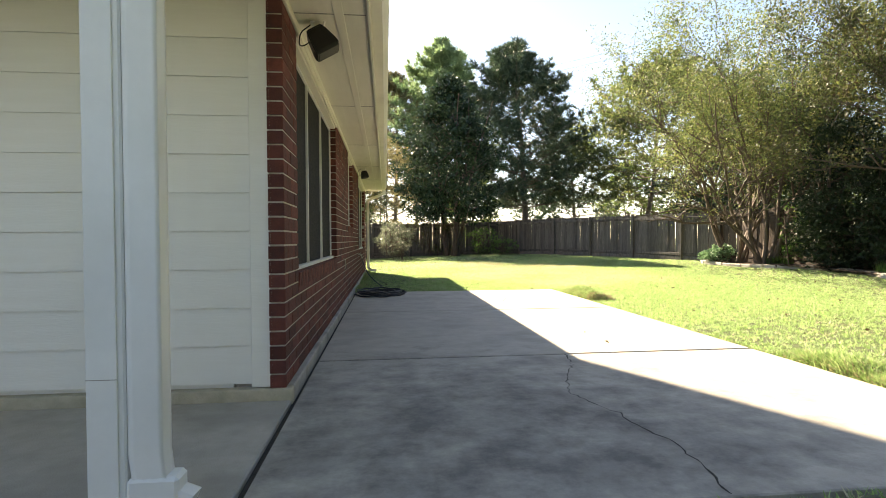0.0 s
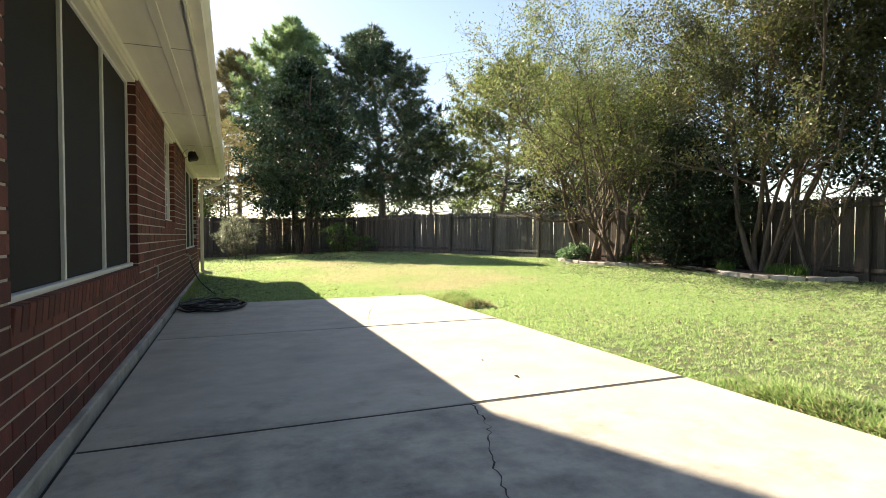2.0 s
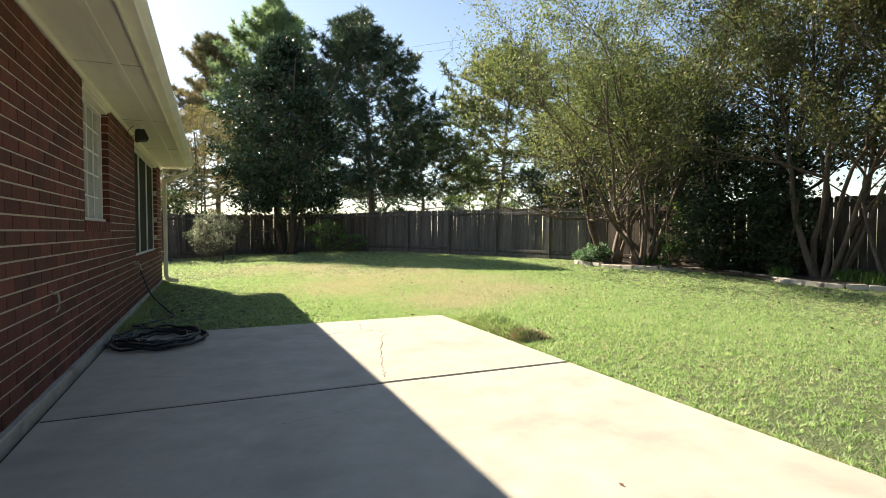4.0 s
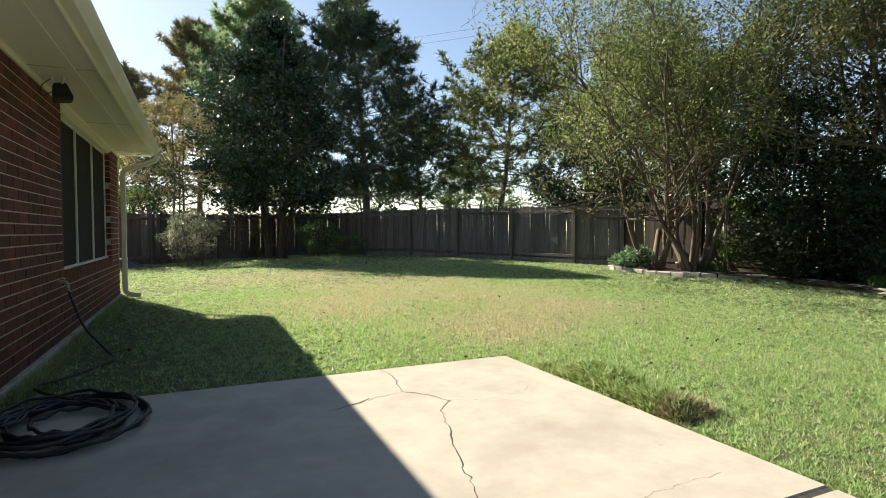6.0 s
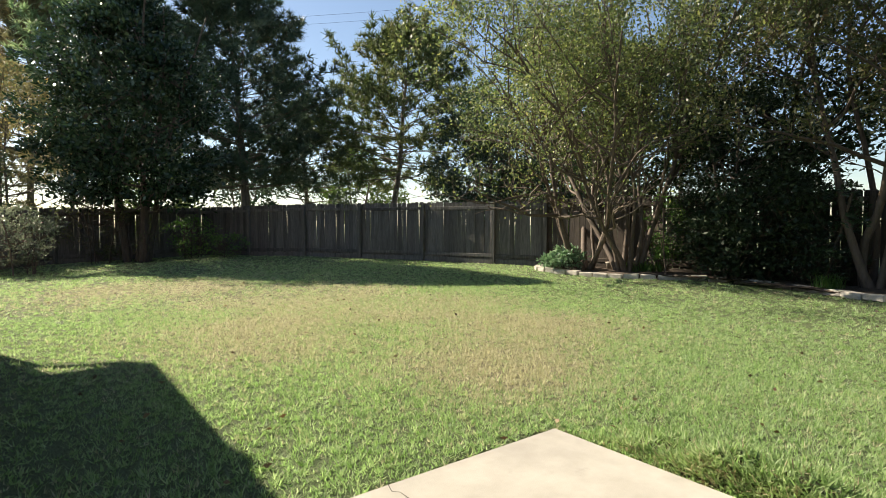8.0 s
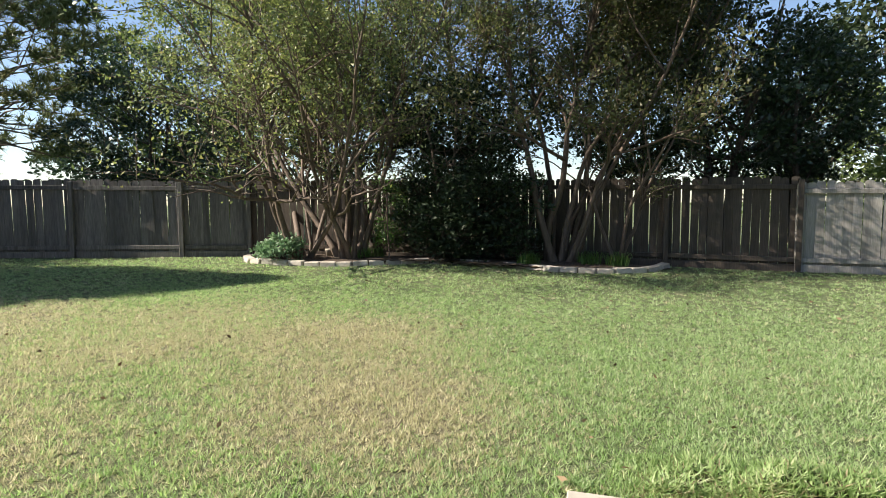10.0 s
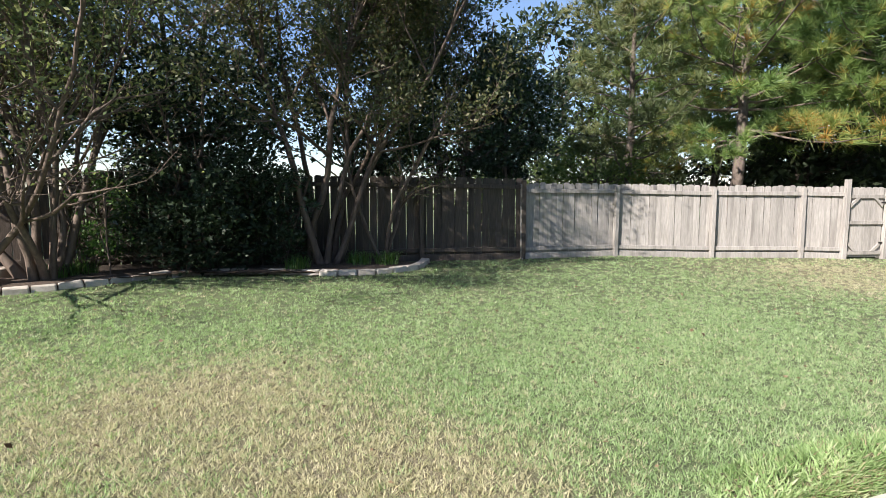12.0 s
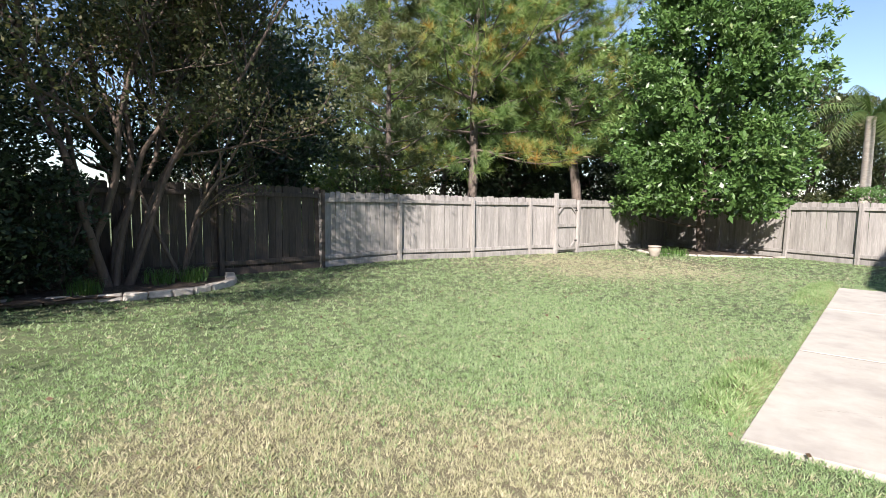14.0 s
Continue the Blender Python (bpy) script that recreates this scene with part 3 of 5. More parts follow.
part("trim_board", slab((-0.362, 3.577, -0.004), (-0.268, 3.586, SOFFIT_Z), 0.002), WHITE, post, "white board nailed to the face")
part("joint", slab((-0.3625, 3.576, 0.483), (-0.2675, 3.5775, 0.4855)), FOUNDATION, post, "fine seam in the post board")


def rect_pipe(points, w, d, corr=0.004):
    """A corrugated rectangular downspout swept along points, w across x, d across y."""
    prof = []
    for (x0, y0), (x1, y1) in zip([(-w, -d), (w, -d), (w, d), (-w, d)], [(w, -d), (w, d), (-w, d), (-w, -d)]):
        for i in range(6):
            f = i / 6
            px, py = x0 + (x1 - x0) * f, y0 + (y1 - y0) * f
            k = 0 if i % 2 == 0 else -corr
            nx, ny = (y1 - y0), -(x1 - x0)
            ln = math.hypot(nx, ny)
            prof.append(((px + nx / ln * k) / 2, (py + ny / ln * k) / 2))
    V, F = [], []
    n = len(prof)
    for i, p in enumerate(points):
        p = Vector(p)
        t = (Vector(points[min(i + 1, len(points) - 1)]) - Vector(points[max(i - 1, 0)])).normalized()
        rot = Vector((0, 0, -1)).rotation_difference(t)
        for px, py in prof:
            V.append(p + rot @ Vector((px, py, 0)))
    for i in range(len(points) - 1):
        for j in range(n):
            F.append((i * n + j, i * n + (j + 1) % n, (i + 1) * n + (j + 1) % n, (i + 1) * n + j))
    return mesh_np("downspout", V, F)


spout = empty("downspout", (0, 0, 0), "white corrugated downspout beside the porch post", "downspout")
obj("pipe", rect_pipe([(-0.185, 3.615, 2.37), (-0.185, 3.615, 1.2), (-0.185, 3.615, 0.24), (-0.175, 3.615, 0.15), (-0.14, 3.615, 0.085), (-0.06, 3.61, 0.05)], 0.105, 0.075), WHITE, spout)
part("strap", slab((-0.246, 3.572, 1.88), (-0.125, 3.66, 1.91), 0.002), WHITE, spout)
part("elbow_collar", slab((-0.245, 3.57, 0.0), (-0.085, 3.665, 0.165), 0.012), WHITE, spout, "boxy white elbow cover")

# corner downspout at the far end of the house
spout2 = empty("downspout", (0, 0, 0), "cream downspout with elbows at the house corner", "downspout")
pts = spline([(0.56, 17.70, 2.375), (0.56, 17.70, 2.30), (0.48, 17.70, 2.24), (0.20, 17.70, 2.13), (0.085, 17.70, 2.06), (0.075, 17.70, 1.9)], 26) + \
    [Vector((0.075, 17.70, z)) for z in (1.4, 0.9, 0.45)] + spline([(0.075, 17.70, 0.2), (0.09, 17.69, 0.10), (0.18, 17.67, 0.045), (0.30, 17.65, 0.035)], 10)
obj("pipe", rect_pipe([tuple(p) for p in pts], 0.075, 0.055), GUTTER, spout2)
for z in (0.62, 1.75):
    part("strap", slab((0.0, 17.665, z), (0.118, 17.735, z + 0.025), 0.002), GUTTER, spout2)
part("soffit_lamp_base", slab((0.30, 17.60, SOFFIT_Z - 0.02), (0.38, 17.68, SOFFIT_Z + 0.001), 0.004), WHITE, spout2)


def floodlight(y, turn, lean=-32, big=1.0):
    """A small black speaker hung under the soffit: flared cabinet, bracket and cable."""
    sp = empty("outdoor_speaker", (0.16, y, 2.275), "small black outdoor speaker hung under the soffit", "speaker", "soffit speakers")
    bm = bmesh.new()
    rings = [(-0.085, 0.062, 0.055), (-0.075, 0.072, 0.065), (0.045, 0.105, 0.075), (0.075, 0.105, 0.075), (0.085, 0.095, 0.068)]
    prev = None
    for z, w, d in rings:
        vs = [bm.verts.new((sx * w, sy * d, -z)) for sx, sy in ((-1, -1), (1, -1), (1, 1), (-1, 1))]
        if prev:
            for i in range(4):
                bm.faces.new((prev[i], prev[(i + 1) % 4], vs[(i + 1) % 4], vs[i]))
        else:
            bm.faces.new(vs)
        prev = vs
    bm.faces.new(prev[::-1])
    bmesh.ops.recalc_face_normals(bm, faces=bm.faces)
    bmesh.ops.bevel(bm, geom=bm.edges[:], offset=0.008, segments=2, affect="EDGES")
    cab = part("cabinet", bm, BLACK, sp)
    cab.matrix_basis = pose(0.01, 0, -0.035, -12, lean, turn) @ Matrix.Diagonal((0.82 * big, 0.82 * big, 1.1 * big, 1))
    bk = obj("bracket", pipe([(-0.03, -0.03, 0.083), (-0.05, -0.03, 0.08), (-0.03, -0.02, 0.03)], 0.008, 12, 6), WHITE, sp, "white metal bracket")
    obj("bracket", pipe([(0.03, -0.03, 0.083), (0.035, -0.03, 0.09), (0.02, -0.02, 0.03)], 0.008, 12, 6), WHITE, sp, "white metal bracket")
    obj("cable", pipe([(-0.06, 0.02, 0.083), (-0.12, 0.0, 0.02), (-0.13, -0.02, -0.06), (-0.1, -0.02, -0.07), (-0.04, 0, -0.02)], 0.004, 24, 6), BLACK, sp, "black speaker cable")
    return sp


floodlight(5.46, 12)
floodlight(12.85, 20, -10, 0.8)

# tap, hose on the wall, coil on the slab
tap = empty("garden_tap", (0, 13.45, 0.62), "small brass wall tap with a hose on it", "tap")
obj("spout", pipe([(0.0, 0, 0), (0.05, 0, 0.0), (0.07, 0, -0.03), (0.07, 0, -0.06)], 0.013, 14, 8), FOUNDATION, tap, "dull metal spout")
part("handle", slab((0.035, -0.03, 0.02), (0.05, 0.03, 0.035), 0.004), FOUNDATION, tap)


def coil():
    r = random.Random(4)
    P = []
    turns = 11
    for i in range(turns * 28):
        a = i / 28 * 2 * math.pi
        k = i / (turns * 28)
        rad = 0.43 - 0.24 * ((k * 2.3) % 1) + 0.03 * math.sin(a * 0.37) + r.uniform(-0.01, 0.01)
        ox, oy = 0.05 * math.sin(i * 0.011), 0.05 * math.cos(i * 0.017)
        P.append((0.47 + ox + 0.98 * rad * math.cos(a), 10.98 + oy + 1.2 * rad * math.sin(a), 0.012 + 0.065 * k + 0.01 * math.sin(a * 3 + i)))
    end = P[-1]
    lead = [tuple(v) for v in spline([end, (0.2, 11.7, 0.05), (0.28, 12.2, 0.0), (0.5, 12.75, -0.01), (0.42, 13.05, 0.02), (0.22, 13.3, 0.2), (0.1, 13.44, 0.45), (0.07, 13.45, 0.555)], 60)]
    hose = empty("garden_hose", (0, 0, 0), "dark rubber garden hose coiled on the patio slab", "hose")
    for k in range(turns):
        ring = P[k * 28:k * 28 + 29]
        obj("loop", mesh_np("loop", *tubes([(ring, [0.0105] * len(ring))], 7), smooth=True), HOSE, hose)
    obj("lead", mesh_np("lead", *tubes([(lead, [0.0105] * len(lead))], 7), smooth=True), HOSE, hose, "loose end running to the wall tap")
    obj("coupling", pipe([lead[-3], lead[-1]], 0.016, 4, 8), FOUNDATION, hose, "dull metal coupling")
    return hose


coil()
meter = empty("cable_hook", (0.0, 9.45, 0.62), "small pale wire hook fixed to the brick", "hook")
obj("wire", pipe([(0.0, -0.09, 0.05), (0.02, -0.07, 0.03), (0.02, 0.0, 0.035), (0.02, 0.04, 0.0), (0.02, 0.05, -0.07), (0.01, 0.02, -0.10)], 0.007, 24, 6), FOUNDATION, meter)

# ================= fence =================
def picket_mesh(w, h, t=0.016):
    bm = bmesh.new()
    c = 0.028
    prof = [(-w / 2, 0), (w / 2, 0), (w / 2, h - c), (w / 2 - c, h), (-w / 2 + c, h), (-w / 2, h - c)]
    a = [bm.verts.new((x, 0, z)) for x, z in prof]
    b = [bm.verts.new((x, t, z)) for x, z in prof]
    bm.faces.new(a)
    bm.faces.new(b[::-1])
    for i in range(6):
        bm.faces.new((a[i], b[i], b[(i + 1) % 6], a[(i + 1) % 6]))
    bmesh.ops.recalc_face_normals(bm, faces=bm.faces)
    me = bpy.data.meshes.new("slat")
    bm.to_mesh(me)
    bm.free()
    return me


def beam_mesh(name, w, d, h):
    bm = slab((-w / 2, -d / 2, 0), (w / 2, d / 2, h), 0.006)
    me = bpy.data.meshes.new(name)
    bm.to_mesh(me)
    bm.free()
    return me


PICKETS = {}


def fence(points, height, material, label, gap=0.0068, seed=1, kick=True, rail_top=0.22, skip=()):
    """Pickets on the far side, posts and rails on the yard side, between the given posts. The yard lies to the left of the line's run."""
    r = random.Random(seed)
    f = empty("fence", (*points[0], float(ground_z(*points[0]))), label, "fence")
    base = Vector(f.location)
    pm = beam_mesh("post", 0.09, 0.09, height - 0.02)
    for i, p in enumerate(points):
        z = float(ground_z(*p))
        ob = obj("post", pm, material, f)
        q = points[min(i + 1, len(points) - 1)] if i + 1 < len(points) else points[i]
        o = points[i - 1] if i + 1 == len(points) else p
        ang = math.degrees(math.atan2(q[1] - o[1], q[0] - o[0]))
        ob.matrix_basis = Matrix.Translation(Vector((*p, z - 0.02)) - base) @ pose(0, 0, 0, r.uniform(-1, 1), r.uniform(-1, 1), ang)
    for i, (a, b) in enumerate(zip(points, points[1:])):
        if i in skip:
            continue
        a, b = Vector(a), Vector(b)
        run = (b - a).length
        u = (b - a) / run
        n = Vector((u.y, -u.x))  # to the far side
        ang = math.degrees(math.atan2(u.y, u.x))
        za, zb = float(ground_z(*a)), float(ground_z(*b))
        rails = [height - rail_top, 0.17]
        for hgt in rails:
            me = beam_mesh("rail", run - 0.09, 0.04, 0.088)
            ob = obj("rail", me, material, f)
            mid = (a + b) / 2 + n * 0.03
            tilt = -math.degrees(math.atan2(zb - za, run))
            ob.matrix_basis = Matrix.Translation(Vector((mid.x, mid.y, (za + zb) / 2 + hgt)) - base) @ pose(0, 0, 0, 0, tilt, ang)
        if kick:
            me = beam_mesh("kick_board", run - 0.09, 0.03, 0.15)
            ob = obj("kick_board", me, material, f)
            mid = (a + b) / 2 + n * 0.03
            ob.matrix_basis = Matrix.Translation(Vector((mid.x, mid.y, (za + zb) / 2 - 0.02)) - base) @ pose(0, 0, 0, 0, -math.degrees(math.atan2(zb - za, run)), ang)
        x = 0.07
        while x < run + 0.05:
            w = r.choice((0.132, 0.138, 0.138, 0.142))
            hh = height - 0.03 + r.choice((0.0, 0.0, 0.01, 0.02, -0.012))
            key = (round(w, 3), round(hh, 3), material.name)
            if key not in PICKETS:
                PICKETS[key] = picket_mesh(w, hh)
                PICKETS[key].materials.append(material)
            me = PICKETS[key]
            ob = obj("slat", me, None, f)
            p = a + u * x + n * (0.06 + r.uniform(0, 0.004))
            z = za + (zb - za) * x / run
            ob.matrix_basis = Matrix.Translation(Vector((p.x, p.y, z + 0.02)) - base) @ pose(0, 0, 0, r.uniform(-0.5, 0.5), r.uniform(-0.7, 0.7), ang + 180 + r.uniform(-1, 1))
            x += w + gap * r.uniform(0.35, 1.5)
    return f


# listed anticlockwise seen from above is the yard's left; the yard must lie left of each run
H_BACK = 1.66
fence([(12.3, 7.9), (12.45, 10.1), (12.42, 12.3), (12.3, 14.5), (12.1, 16.7), (11.6, 18.75)], 1.70, WOOD_BROWN, "brown weathered picket fence behind the garden bed, canopy shade in its tone", 0.0125, 3)
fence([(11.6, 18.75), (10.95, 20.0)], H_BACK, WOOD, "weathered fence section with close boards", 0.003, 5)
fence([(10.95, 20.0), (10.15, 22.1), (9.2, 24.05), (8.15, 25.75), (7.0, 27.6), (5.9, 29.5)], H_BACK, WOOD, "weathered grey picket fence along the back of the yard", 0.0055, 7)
fence([(5.9, 29.5), (3.8, 29.4), (1.8, 29.0), (-0.2, 27.4), (-1.3, 26.9), (-3.5, 26.6), (-6.0, 26.3)], H_BACK, WOOD, "weathered fence behind the magnolia, shade in its tone", 0.0015, 9)
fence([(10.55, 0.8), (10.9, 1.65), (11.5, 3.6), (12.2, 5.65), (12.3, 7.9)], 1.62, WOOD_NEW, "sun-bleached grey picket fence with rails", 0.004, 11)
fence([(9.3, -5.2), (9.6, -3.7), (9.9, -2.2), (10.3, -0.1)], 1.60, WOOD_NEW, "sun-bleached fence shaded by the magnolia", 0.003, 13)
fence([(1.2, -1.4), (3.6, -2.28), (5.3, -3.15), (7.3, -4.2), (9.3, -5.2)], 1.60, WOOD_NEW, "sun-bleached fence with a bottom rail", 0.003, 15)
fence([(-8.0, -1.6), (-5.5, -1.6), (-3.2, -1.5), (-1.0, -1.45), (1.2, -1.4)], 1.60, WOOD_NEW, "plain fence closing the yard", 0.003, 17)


def gate():
    a, b = Vector((10.3, -0.1)), Vector((10.55, 0.8))
    u = (b - a).normalized()
    ang = math.degrees(math.atan2(u.y, u.x))
    z0 = float(ground_z(10.4, 0.3))
    g = empty("garden_gate", (a.x, a.y, z0), "sun-bleached wooden gate with corner braces", "gate")
    g.matrix_basis = Matrix.Translation((a.x, a.y, z0)) @ pose(0, 0, 0, 0, 0, ang)
    w = (b - a).length
    tall = part("gate_post", slab((w - 0.05, -0.05, 0), (w + 0.05, 0.05, 1.78), 0.006), WOOD_NEW, g, "tall square gate post")
    x = 0.12
    while x < w - 0.1:
        ob = obj("board", picket_mesh(0.137, 1.56), WOOD_NEW, g)
        ob.matrix_basis = pose(x, -0.05, 0.05)
        x += 0.142
    for z in (0.10, 0.78, 1.36):
        part("cross_rail", slab((0.06, -0.03, z), (w - 0.06, 0.012, z + 0.085), 0.004), WOOD_NEW, g)
    for x0, z0b, s in ((0.1, 0.18, 1), (w - 0.1, 0.18, -1), (0.1, 1.36, 1), (w - 0.1, 1.36, -1)):
        bm = bmesh.new()
        dz = 0.2 if z0b < 1 else -0.2
        vs = []
        for yy in (-0.028, 0.018):
            vs.append([bm.verts.new(v) for v in ((x0, yy, z0b + dz), (x0, yy, z0b + dz * 0.6), (x0 + s * 0.12, yy, z0b), (x0 + s * 0.2, yy, z0b))])
        bm.faces.new(vs[0])
        bm.faces.new(vs[1][::-1])
        for i in range(4):
            bm.faces.new((vs[0][i], vs[1][i], vs[1][(i + 1) % 4], vs[0][(i + 1) % 4]))
        bmesh.ops.recalc_face_normals(bm, faces=bm.faces)
        part("brace", bm, WOOD_NEW, g)
    for z in (0.35, 1.25):
        part("hinge", slab((0.0, 0.012, z), (0.14, 0.02, z + 0.04), 0.002), BLACK, g, "black strap hinge")
    return g


gate()

# ================= garden bed =================
EDGE = [(12.0, 18.35), (11.2, 18.45), (10.6, 18.05), (10.4, 17.3), (10.5, 16.4), (10.9, 15.5), (11.45, 14.7), (11.65, 13.9), (11.45, 12.9), (11.05, 12.15), (10.95, 11.4), (11.3, 10.6), (12.15, 10.1)]


def edging_stone(seed, l, w=0.17, h=0.10):
    r = random.Random(seed)
    bm = slab((-l / 2, -w / 2, 0), (l / 2, w / 2, h), 0.014)
    for v in bm.verts:
        v.co += Vector((r.uniform(-1, 1), r.uniform(-1, 1), r.uniform(-0.6, 0.6))) * 0.009
    me = bpy.data.meshes.new("stone")
    bm.to_mesh(me)
    bm.free()
    return me


def edging(line, label, length=0.30, lift=0.0):
    e = empty("garden_edging", (*line[0], float(ground_z(*line[0]))), label, "edging")
    base = Vector(e.location)
    S = spline([(x, y, 0) for x, y in line], 900)
    kinds = [edging_stone(k, length - 0.012) for k in range(6)]
    r = random.Random(len(line))
    acc, last = 0.0, None
    for p, q in zip(S, S[1:]):
        acc += (q - p).length
        if last is None or acc >= length:
            acc = 0.0
            last = p
            d = (q - p).normalized()
            ob = obj("stone", r.choice(kinds), STONE, e)
            ob.matrix_basis = Matrix.Translation(Vector((p.x, p.y, float(ground_z(p.x, p.y)) - 0.012 + lift + r.uniform(-0.008, 0.012))) - base) @ \
                pose(0, 0, 0, r.uniform(-4, 4), r.uniform(-3, 3), math.degrees(math.atan2(d.y, d.x)) + r.uniform(-7, 7))
    return e


edging(EDGE, "curving row of grey concrete edging blocks")
edging([(9.5, -2.6), (8.7, -1.75), (7.8, -1.75), (6.9, -2.0), (6.0, -2.5), (5.4, -3.0)], "low concrete edging round the magnolia bed", 0.34, -0.045)


def soil(name, line, label, lift):
    """A mounded sheet of mulch inside an outline."""
    r = random.Random(2)
    P = [(p.x, p.y) for p in spline([(x, y, 0) for x, y in line], 60)]
    cx, cy = sum(p[0] for p in P) / len(P), sum(p[1] for p in P) / len(P)
    V, F, n, rings = [], [], len(P), 14
    for k in range(rings + 1):
        f = k / rings
        for x, y in P:
            px, py = cx + (x - cx) * f, cy + (y - cy) * f
            V.append((px, py, float(ground_z(px, py)) + lift * (1 - f ** 6) + r.uniform(-0.012, 0.012) + 0.012))
    for k in range(rings):
        for i in range(n):
            j = (i + 1) % n
            F.append((k * n + i, k * n + j, (k + 1) * n + j, (k + 1) * n + i))
    return obj(name, mesh_np(name, V, F, True), MULCH, None, label, "structure", "soil")


soil("soil_bed", EDGE + [(12.4, 12.0), (12.35, 14.0), (12.1, 16.5)], "dark mulch in the garden bed", 0.07)
soil("soil_bed_magnolia", [(9.5, -2.6), (8.7, -1.8), (7.8, -1.8), (6.9, -2.05), (6.0, -2.55), (5.4, -3.05), (7.3, -4.1), (9.2, -5.0)], "dark mulch under the magnolia", 0.05)


def lathe(name, prof, at, material, label, category):
    V, F, n = [], [], 28
    for rr, z in prof:
        for i in range(n):
            a = 2 * math.pi * i / n
            V.append((rr * math.cos(a), rr * math.sin(a), z))
    for k in range(len(prof) - 1):
        for i in range(n):
            j = (i + 1) % n
            F.append((k * n + i, k * n + j, (k + 1) * n + j, (k + 1) * n + i))
    ob = obj(name, mesh_np(name, V, F, True), material, None, label, category=category)
    ob.location = at
    return ob


lathe("plant_pot", [(0.001, 0), (0.10, 0), (0.125, 0.05), (0.165, 0.17), (0.178, 0.24), (0.165, 0.28), (0.185, 0.29), (0.192, 0.315), (0.172, 0.32), (0.15, 0.30), (0.001, 0.27)], (8.2, -0.75, float(ground_z(8.2, -0.75)) - 0.005), POT, "pale ceramic urn-shaped plant pot", "pot")
lathe("plant_pot", [(0.001, 0), (0.075, 0), (0.09, 0.12), (0.105, 0.13), (0.105, 0.16), (0.09, 0.165), (0.08, 0.15), (0.001, 0.14)], (11.5, 16.75, float(ground_z(11.5, 16.75)) + 0.07), POT, "small pale clay pot in the bed", "pot")

# ================= plants =================
def leaves(rng, P, size, ratio=0.5, droop=0.0, out=None, fold=0.25):
    """Small folded four-cornered leaves at the points P."""
    n = len(P)
    D = rng.normal(size=(n, 3))
    if out is not None:
        D = D * 0.7 + out
    D[:, 2] -= droop
    D /= np.linalg.norm(D, axis=1)[:, None] + 1e-9
    S = np.cross(D, rng.normal(size=(n, 3)))
    S /= np.linalg.norm(S, axis=1)[:, None] + 1e-9
    U = np.cross(S, D)
    l = (size * rng.uniform(0.6, 1.25, n))[:, None]
    w = l * ratio / 2
    V = np.empty((n, 4, 3))
    V[:, 0] = P
    V[:, 1] = P + D * l * 0.45 + S * w + U * w * fold
    V[:, 2] = P + D * l
    V[:, 3] = P + D * l * 0.45 - S * w + U * w * fold
    return V.reshape(-1, 3), np.arange(4 * n).reshape(n, 4)


def needles(rng, P, D, length, width, count):
    """Tufts of thin needles at P that point round the directions D."""
    n = len(P) * count
    C = np.repeat(P, count, 0)
    A = np.repeat(D, count, 0) * 0.9 + rng.normal(size=(n, 3)) * 0.7
    A /= np.linalg.norm(A, axis=1)[:, None] + 1e-9
    S = np.cross(A, rng.normal(size=(n, 3)))
    S /= np.linalg.norm(S, axis=1)[:, None] + 1e-9
    l = (length * rng.uniform(0.65, 1.15, n))[:, None]
    V = np.empty((n, 3, 3))
    V[:, 0] = C + S * width * 0.5
    V[:, 1] = C - S * width * 0.5
    V[:, 2] = C + A * l
    V[:, 2, 2] -= 0.12 * l[:, 0]
    return V.reshape(-1, 3), np.arange(3 * n).reshape(n, 3)


def limb(rng, p, d, length, r0, r1, n=7, wobble=0.12, lift=0.0):
    P, R = [np.array(p, float)], [r0]
    d = np.array(d, float)
    d /= np.linalg.norm(d)
    for i in range(n):
        d = d + rng.normal(size=3) * wobble
        d[2] += lift
        d /= np.linalg.norm(d)
        P.append(P[-1] + d * length / n)
        R.append(r0 + (r1 - r0) * (i + 1) / n)
    return np.array(P), np.array(R), d


def branch_out(rng, stem, levels, spread, shrink, kids, lift, big, small, tips, start=0.35):
    """Grows side branches from a stem, level by level; collects tubes and the twig points."""
    P, R, d = stem
    for _ in range(kids[0]):
        f = rng.uniform(start, 1.0)
        i = min(int(f * (len(P) - 1)), len(P) - 2)
        p = P[i] + (P[i + 1] - P[i]) * (f * (len(P) - 1) - i)
        t = P[i + 1] - P[i]
        t /= np.linalg.norm(t)
        nd = t + rng.normal(size=3) * spread
        nd[2] = max(nd[2], 0.12)
        ln = np.linalg.norm(P[-1] - P[0]) * shrink * rng.uniform(0.7, 1.2)
        r = max(0.004, R[i] * 0.68)
        ch = limb(rng, p, nd, ln, r, max(0.003, r * 0.3), 6 if levels > 1 else 4, 0.16, lift)
        (big if r > 0.012 else small).append(ch[:2])
        if levels > 1:
            branch_out(rng, ch, levels - 1, spread * 1.1, shrink, kids[1:], lift * 0.6, big, small, tips, 0.25)
        else:
            tips.append(ch[0])


def tree_object(name, at, label, category="tree", group=""):
    return empty(name, at, label, category, group)


def crown_from_tips(rng, tips, count, jitter):
    """Leaf places scattered about the twigs, and each twig's tint."""
    T = np.concatenate([t[1:] for t in tips])
    shade = np.repeat(rng.uniform(0.05, 0.95, len(tips)), [len(t) - 1 for t in tips])
    i = rng.integers(0, len(T), count)
    return T[i] + rng.normal(size=(count, 3)) * jitter, shade[i] + rng.normal(size=count) * 0.06


